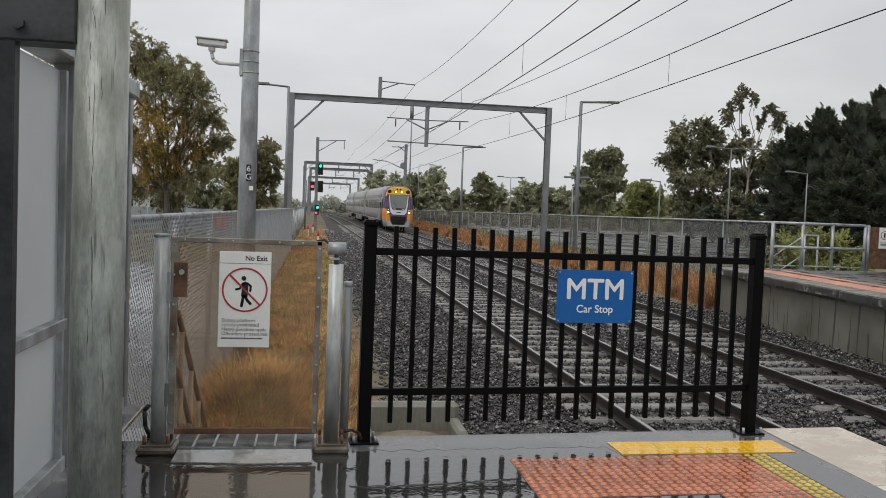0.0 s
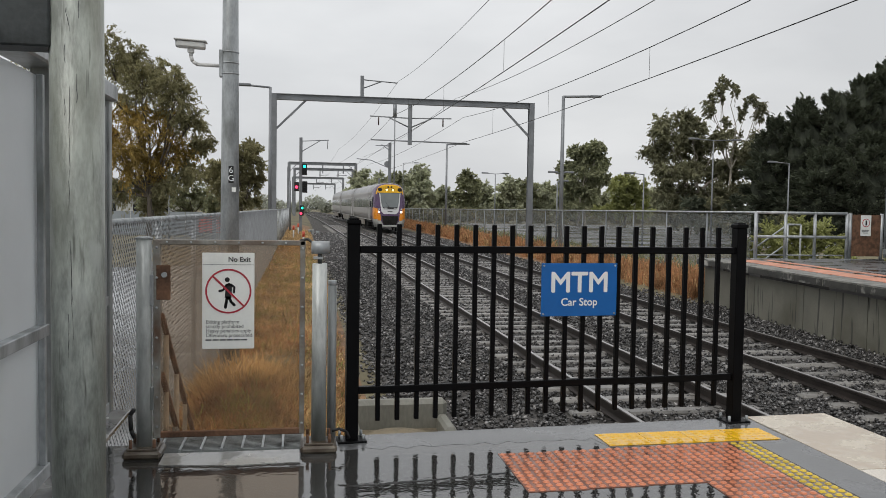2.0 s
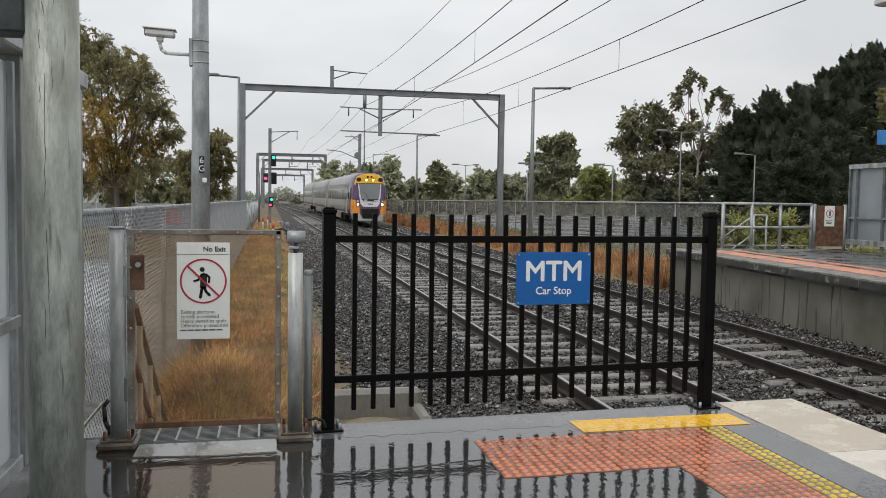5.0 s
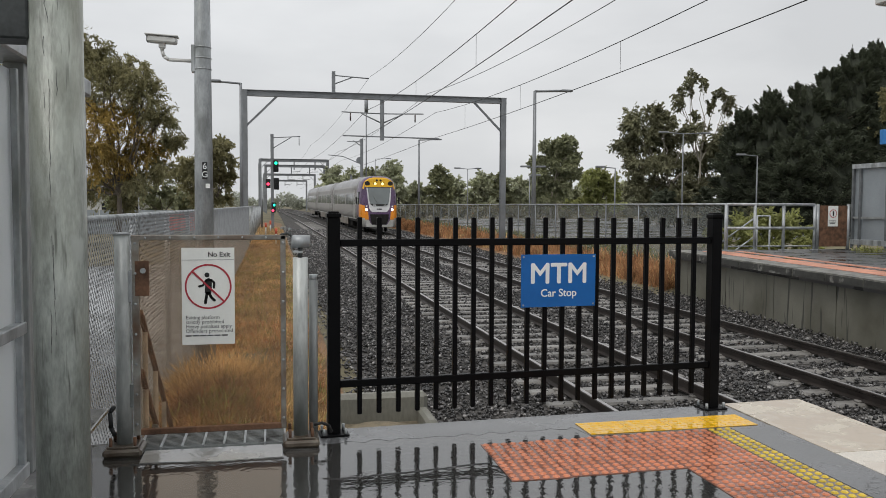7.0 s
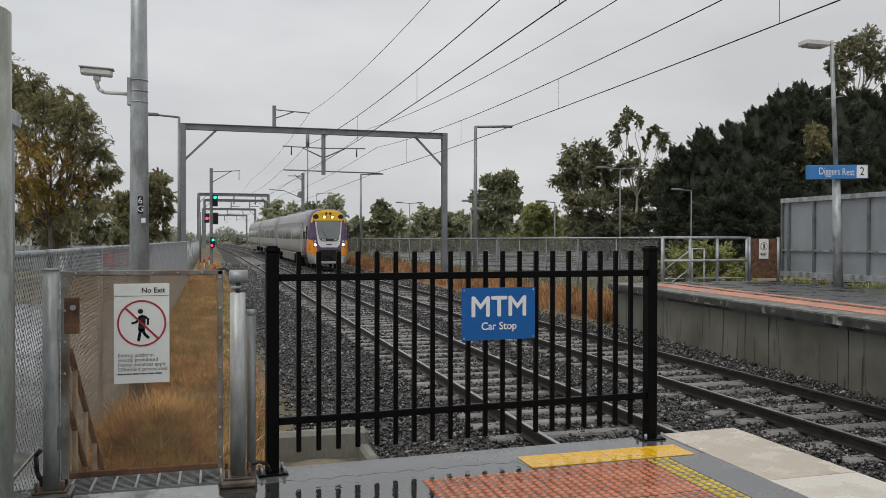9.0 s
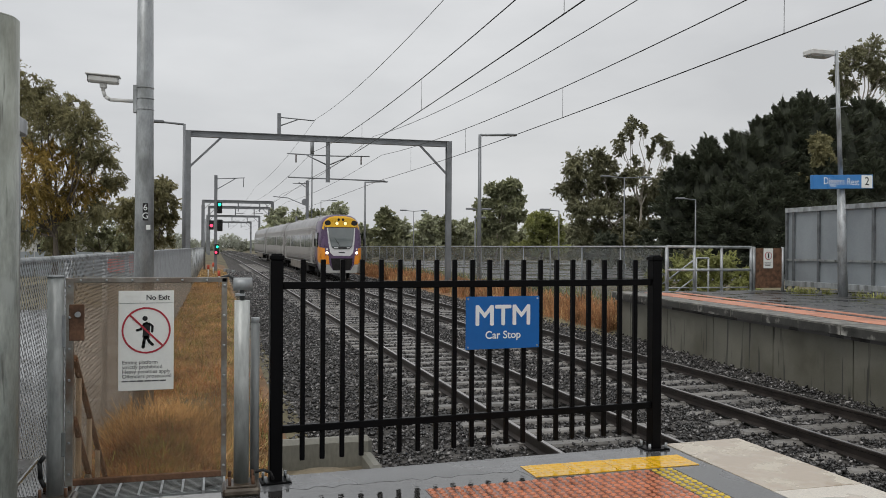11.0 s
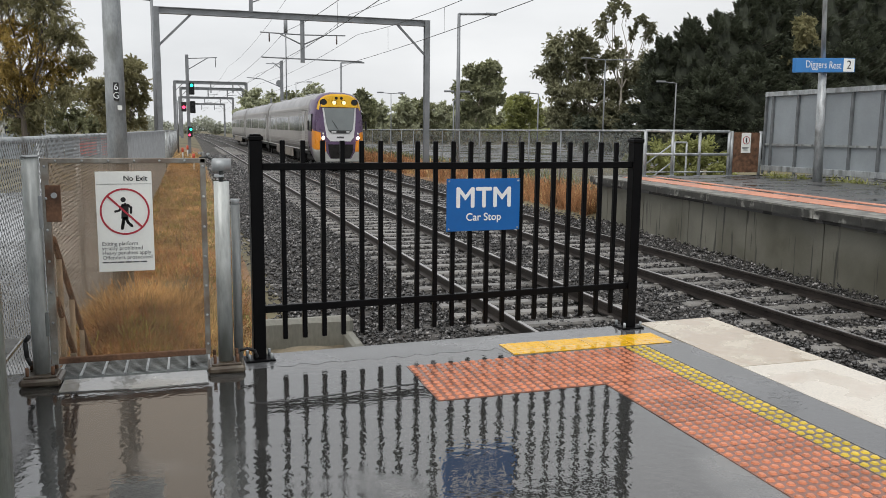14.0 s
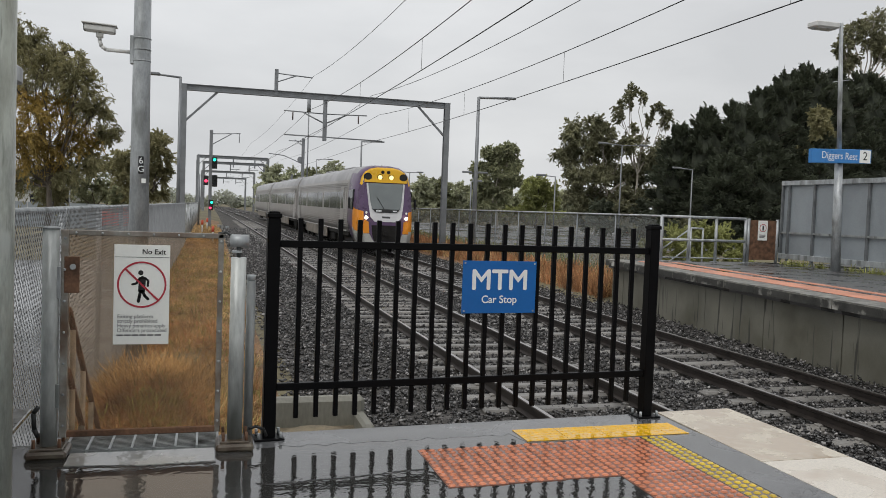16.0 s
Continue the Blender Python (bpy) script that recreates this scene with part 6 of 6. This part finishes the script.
tree("gum_tree", "tall gum tree rising behind the dark conifers", (66, 72),
     spread(72, 1.0, [(62.4, 19.6, 0.9), (63.6, 20.6, 1.0), (64.6, 22.2, 1.2), (66.4, 23.0, 1.5), (67.6, 21.6, 1.6), (65.6, 20.6, 1.3), (64.2, 18.8, 1.1), (67.0, 19.6, 1.5), (69, 20.6, 1.6), (63.2, 18.0, 0.7)]),
     (0.24, 0.36), M_leaf_gum, M_palebark, 7, 0.3, 0.6, 12, 9, 14, 0.35, 0.55)
tree("yellow_green_tree", "bushy yellowish green tree in the conifer belt", (46.4, 55.5),
     spread(55, 0.8, [(45.6, 9.6, 0.9), (46.6, 9.9, 0.9), (47.6, 8.9, 0.9), (46.2, 8.4, 1.0), (45.4, 7.2, 0.8), (47.0, 7.2, 1.0)]), (0.22, 0.35), M_leaf_sage, M_bark, 8, 0.14, 0.6, 11, 9, 14, 0.3, 0.55)
for i in range(10):
    bx = 33 + i * 2.6
    tree("shrub", "dark green shrub under the trees", (bx, 57), spread(56.5, 0.6, [(bx - 0.8, 0.5, 0.9), (bx + 0.1, 0.9, 1.0), (bx + 0.9, 0.5, 0.9)]), (0.22, 0.36), M_leaf_gum if i % 2 else M_leaf_dark, M_bark, 60 + i, 0.06, 0.3, 10, 8, 12, 0.2, 0.5)
tree("shrub", "bright green shrub behind the far railing", (18.6, 29),
     spread(29, 0.5, [(16.6, 0.0, 0.6), (17.2, 0.45, 0.65), (18.0, 0.7, 0.7), (18.9, 0.75, 0.7), (19.7, 0.6, 0.7), (20.4, 0.2, 0.65), (17.4, -0.3, 0.65), (18.4, -0.2, 0.7), (19.4, -0.3, 0.7), (20.6, -0.5, 0.6)]), (0.12, 0.36), M_leaf_mid, M_bark, 80, 0.04, 0.3, 11, 9, 14, 0.3, 0.6)

for i in range(16):
    bx, by = 15.5 + i * 2.5, 108 + R.uniform(-3, 5)
    tree("shrub", "low dark brush beyond the car park", (bx, by), spread(by, 0.8, [(bx - 1.0, 0.4, 1.0), (bx + 0.2, 0.8, 1.1), (bx + 1.2, 0.4, 1.0)]), (0.3, 0.42), (M_leaf_gum, M_leaf_sage)[i % 2], M_bark, 160 + i, 0.06, 0.3, 10, 8, 11, 0.2, 0.5)

for i in range(7):
    bx = 34.5 + i * 2.0
    tree("shrub", "dense dark undergrowth beneath the gum trees", (bx, 69), spread(69, 0.6, [(bx - 0.8, 0.7, 1.2), (bx + 0.6, 0.6, 1.2), (bx, 2.2, 1.2)]), (0.26, 0.4), (M_leaf_dark, M_leaf_gum)[i % 2], M_bark, 190 + i, 0.07, 0.3, 12, 9, 11, 0.2, 0.5)

# middle distance
tree("gum_tree", "rounded gum with separate leaf clumps on thin trunks", (33.4, 95),
     spread(95, 0.8, [(32.6, 8.6, 0.95), (34.0, 8.8, 1.05), (35.4, 8.8, 1.05), (34.8, 7.6, 1.05), (33.2, 7.5, 0.85), (36.0, 7.4, 0.75), (30.7, 6.4, 0.75), (31.2, 5.2, 1.0), (30.8, 3.6, 1.05), (32.4, 4.2, 1.15),
                      (33.8, 3.4, 1.2), (32.0, 2.0, 1.25), (34.6, 5.0, 1.05), (30.6, 1.6, 1.1), (33.6, 6.3, 1.0), (35.2, 6.2, 0.95), (36.0, 5.2, 0.9), (31.8, 6.7, 0.9), (34.7, 9.2, 0.9)]),
     (0.3, 0.42), M_leaf_grey, M_palebark, 9, 0.17, 0.45, 18, 11, 10, 0.3, 0.6, 2)
tree("green_tree", "broad yellowish green tree by the car park", (38.0, 93),
     spread(92, 1.0, [(36.0, 4.6, 1.15), (37.6, 4.9, 1.2), (39.2, 4.5, 1.2), (40.2, 3.2, 1.1), (38.4, 3.2, 1.3), (36.6, 2.9, 1.3), (39.6, 1.6, 1.2), (37.4, 1.4, 1.3), (35.2, 1.6, 1.2)]),
     (0.25, 0.4), M_leaf_mid, M_bark, 10, 0.2, 0.35, 13, 10, 16, 0.3, 0.5)
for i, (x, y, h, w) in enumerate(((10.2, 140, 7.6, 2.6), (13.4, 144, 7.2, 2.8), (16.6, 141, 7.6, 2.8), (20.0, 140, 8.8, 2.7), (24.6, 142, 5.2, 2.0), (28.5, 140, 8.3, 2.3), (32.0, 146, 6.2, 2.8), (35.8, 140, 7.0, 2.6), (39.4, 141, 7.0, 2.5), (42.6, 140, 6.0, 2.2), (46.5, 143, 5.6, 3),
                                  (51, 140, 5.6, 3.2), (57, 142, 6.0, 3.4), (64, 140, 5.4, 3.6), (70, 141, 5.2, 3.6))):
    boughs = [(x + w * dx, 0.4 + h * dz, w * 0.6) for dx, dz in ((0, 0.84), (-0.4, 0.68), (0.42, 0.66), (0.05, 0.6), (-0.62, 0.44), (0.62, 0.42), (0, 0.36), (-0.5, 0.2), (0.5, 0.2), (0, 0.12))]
    tree("far_tree", "distant rounded grey-green tree beyond the railway", (x, y), spread(y, 0.8, boughs), (0.44, 0.45), (M_leaf_far_haze, M_leaf_far_haze, M_leaf_grey)[i % 3], M_bark, 100 + i, 0.16, 0.35, 12, 8, 9, 0.3, 0.5)


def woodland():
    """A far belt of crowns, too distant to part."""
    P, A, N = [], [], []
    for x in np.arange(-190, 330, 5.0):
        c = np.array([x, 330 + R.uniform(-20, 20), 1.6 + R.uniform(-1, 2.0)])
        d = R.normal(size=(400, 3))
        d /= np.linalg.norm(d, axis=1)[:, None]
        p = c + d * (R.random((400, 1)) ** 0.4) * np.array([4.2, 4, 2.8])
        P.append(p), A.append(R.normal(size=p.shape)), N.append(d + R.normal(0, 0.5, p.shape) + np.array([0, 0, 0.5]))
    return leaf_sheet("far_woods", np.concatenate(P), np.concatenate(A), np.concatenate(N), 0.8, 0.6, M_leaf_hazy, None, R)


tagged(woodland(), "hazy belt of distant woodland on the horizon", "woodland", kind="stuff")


# ---- grass ----
def grass(name, n, x0, x1, y0, y1, near, h, w, material, label, seed, lean=0.35):
    rng = np.random.default_rng(seed)
    y = y0 + (y1 - y0) * rng.random(n) ** near
    x = rng.uniform(x0, x1, n)
    tuft = rng.integers(0, max(1, n // 22), n)
    tx, ty = rng.uniform(x0, x1, n // 22 + 1), y0 + (y1 - y0) * rng.random(n // 22 + 1) ** near
    pick = rng.random(n) < 0.75
    x = np.where(pick, tx[tuft] + rng.normal(0, 0.07, n), x)
    y = np.where(pick, ty[tuft] + rng.normal(0, 0.08, n), y)
    hh = h * rng.uniform(0.35, 1.2, n) * (0.6 + 0.8 * rng.random(len(tx))[tuft])
    z = np.array([0.0 if a > 16.5 and b < 23 else ground_z(a, b) for a, b in zip(x, y)])
    d = np.stack([rng.normal(0, lean, n), rng.normal(0, lean, n), np.ones(n)], -1)
    d /= np.linalg.norm(d, axis=1)[:, None]
    c = np.stack([x, y, z], -1) + d * (hh / 2)[:, None]
    an = rng.uniform(0, 6.28, n)
    side = np.stack([np.cos(an), np.sin(an), np.zeros(n)], -1) * (w / 2 * (1 + (y - y0) / 30))[:, None]
    return tagged(quads(name, c, d * (hh / 2)[:, None], side, material), label, "grass", kind="stuff")


vy, vx = (5.5, 7, 7.8, 8.2, 8.6, 9.0, 9.4, 9.8, 10.2, 10.6, 11.0, 11.6, 12.4, 20, 40, 90, 200), (-1.15, -0.95, -0.8, -0.65, -0.5, -0.35, -0.2, 0.0, 0.2, 0.75, 1.0)
sv = [(x, y, ground_z(x, y) + 0.012) for y in vy for x in vx]
sf = [(j * 11 + i, j * 11 + i + 1, j * 11 + i + 12, j * 11 + i + 11) for j in range(16) for i in range(10)]
verge = tagged(raw("verge", sv, sf, M_soil), "strip of bare soil under dry grass", "ground", kind="structure")
sv = [(x, y, ground_z(x, y) + 0.012) for y in (23.2, 40, 90, 200) for x in (11.3, 11.8, 12.4, 13, 15.8)]
sf = [(j * 5 + i, j * 5 + i + 1, j * 5 + i + 6, j * 5 + i + 5) for j in range(3) for i in range(4)]
tagged(raw("verge", sv, sf, M_soil), "strip of bare soil beside the mesh fence", "ground", kind="structure")
grass("dry_grass", 62000, -1.1, 0.85, 6.4, 75, 1.9, 0.15, 0.005, M_grassdry, "tall straw and rust coloured dry grass", 21, 1.0)
grass("green_grass", 9000, -1.1, 0.8, 6.4, 40, 1.6, 0.16, 0.006, M_grassgreen, "patches of green grass in the dry verge", 22, 0.7)
grass("dry_grass", 26000, 11.5, 13.1, 23.3, 120, 1.6, 0.42, 0.012, M_grassrust, "dry rust coloured grass along the mesh fence", 23)
grass("dry_grass", 9000, 11.6, 13.1, 23.3, 120, 1.5, 0.34, 0.012, M_grassdry, "straw coloured grass along the mesh fence", 31)
grass("dry_grass", 6000, 13.3, 15.8, 24, 90, 1.4, 0.35, 0.02, M_grassgreen, "thin green grass beside the car park", 24)
grass("dry_grass", 24000, -1.05, 0.8, 6.1, 17, 1.3, 0.13, 0.006, M_grassrust, "matted rust brown dead grass", 25, 1.3)
grass("green_grass", 3500, -0.6, 0.5, 9.0, 11.5, 1.0, 0.13, 0.007, M_grassgreen, "low patch of green weeds in the verge", 26, 0.9)
grass("dry_grass", 14000, -0.98, 0.35, 9.4, 12.0, 1.0, 0.26, 0.005, M_grassdry, "taller dry grass round the foot of the pole", 27, 0.95)
grass("dry_grass", 24000, -1.0, 0.75, 8.4, 11.8, 1.0, 0.1, 0.005, M_grassrust, "short red-brown dead grass in the verge", 28, 1.3)
grass("dry_grass", 12000, -0.9, 0.75, 8.4, 12.5, 1.0, 0.12, 0.004, M_grassdry, "loose straw lying over the dead grass", 32, 1.6)
grass("dry_grass", 12000, -0.98, -0.1, 7.8, 10.15, 1.0, 0.11, 0.005, M_grassrust, "rust brown grass hiding the foot of the pole", 33, 1.3)
grass("dry_grass", 11000, -0.98, 0.1, 8.6, 10.3, 1.0, 0.12, 0.004, M_grassdry, "short straw coloured grass round the pole", 34, 1.4)
grass("dry_grass", 9000, -0.3, 0.72, 7.4, 10.0, 1.0, 0.18, 0.004, M_grassdry, "bleached straw in the verge", 35, 1.2)
grass("green_grass", 900, 17.15, 17.4, 12, 22.4, 1.0, 0.16, 0.014, M_grassgreen, "low weeds along the foot of the sheet screens", 36, 0.8)
grass("dry_grass", 8000, -1.0, 0.0, 8.2, 9.5, 1.0, 0.09, 0.005, M_grassrust, "matted dead grass on the heap by the pole", 37, 1.2)
grass("dry_grass", 12000, -1.0, 0.0, 8.0, 9.6, 1.0, 0.11, 0.005, M_grassdry, "loose straw on the heap by the pole", 38, 1.4)
grass("green_grass", 2600, -0.6, -0.2, 8.5, 9.3, 1.0, 0.11, 0.006, M_grassgreen, "small green tussock among dead grass", 29, 0.9)


def motions():
    rows = [(0.0, 78.7), (1.0, 76.2), (2.0, 73.6), (3.0, 71.2), (4.0, 69.0), (6.5, 63.9), (7.0, 62.9), (8.0, 60.8), (9.0, 58.7), (11.5, 53.8), (12.5, 51.4), (13.0, 50.0), (14.0, 47.0), (15.0, 43.6), (16.0, 39.7)]
    walk(train, [(t, pose(T2 + bend(y), y, RAIL_Z + rise(y), math.degrees(RISE), 0, math.degrees(BEND))) for t, y in rows])


motions()
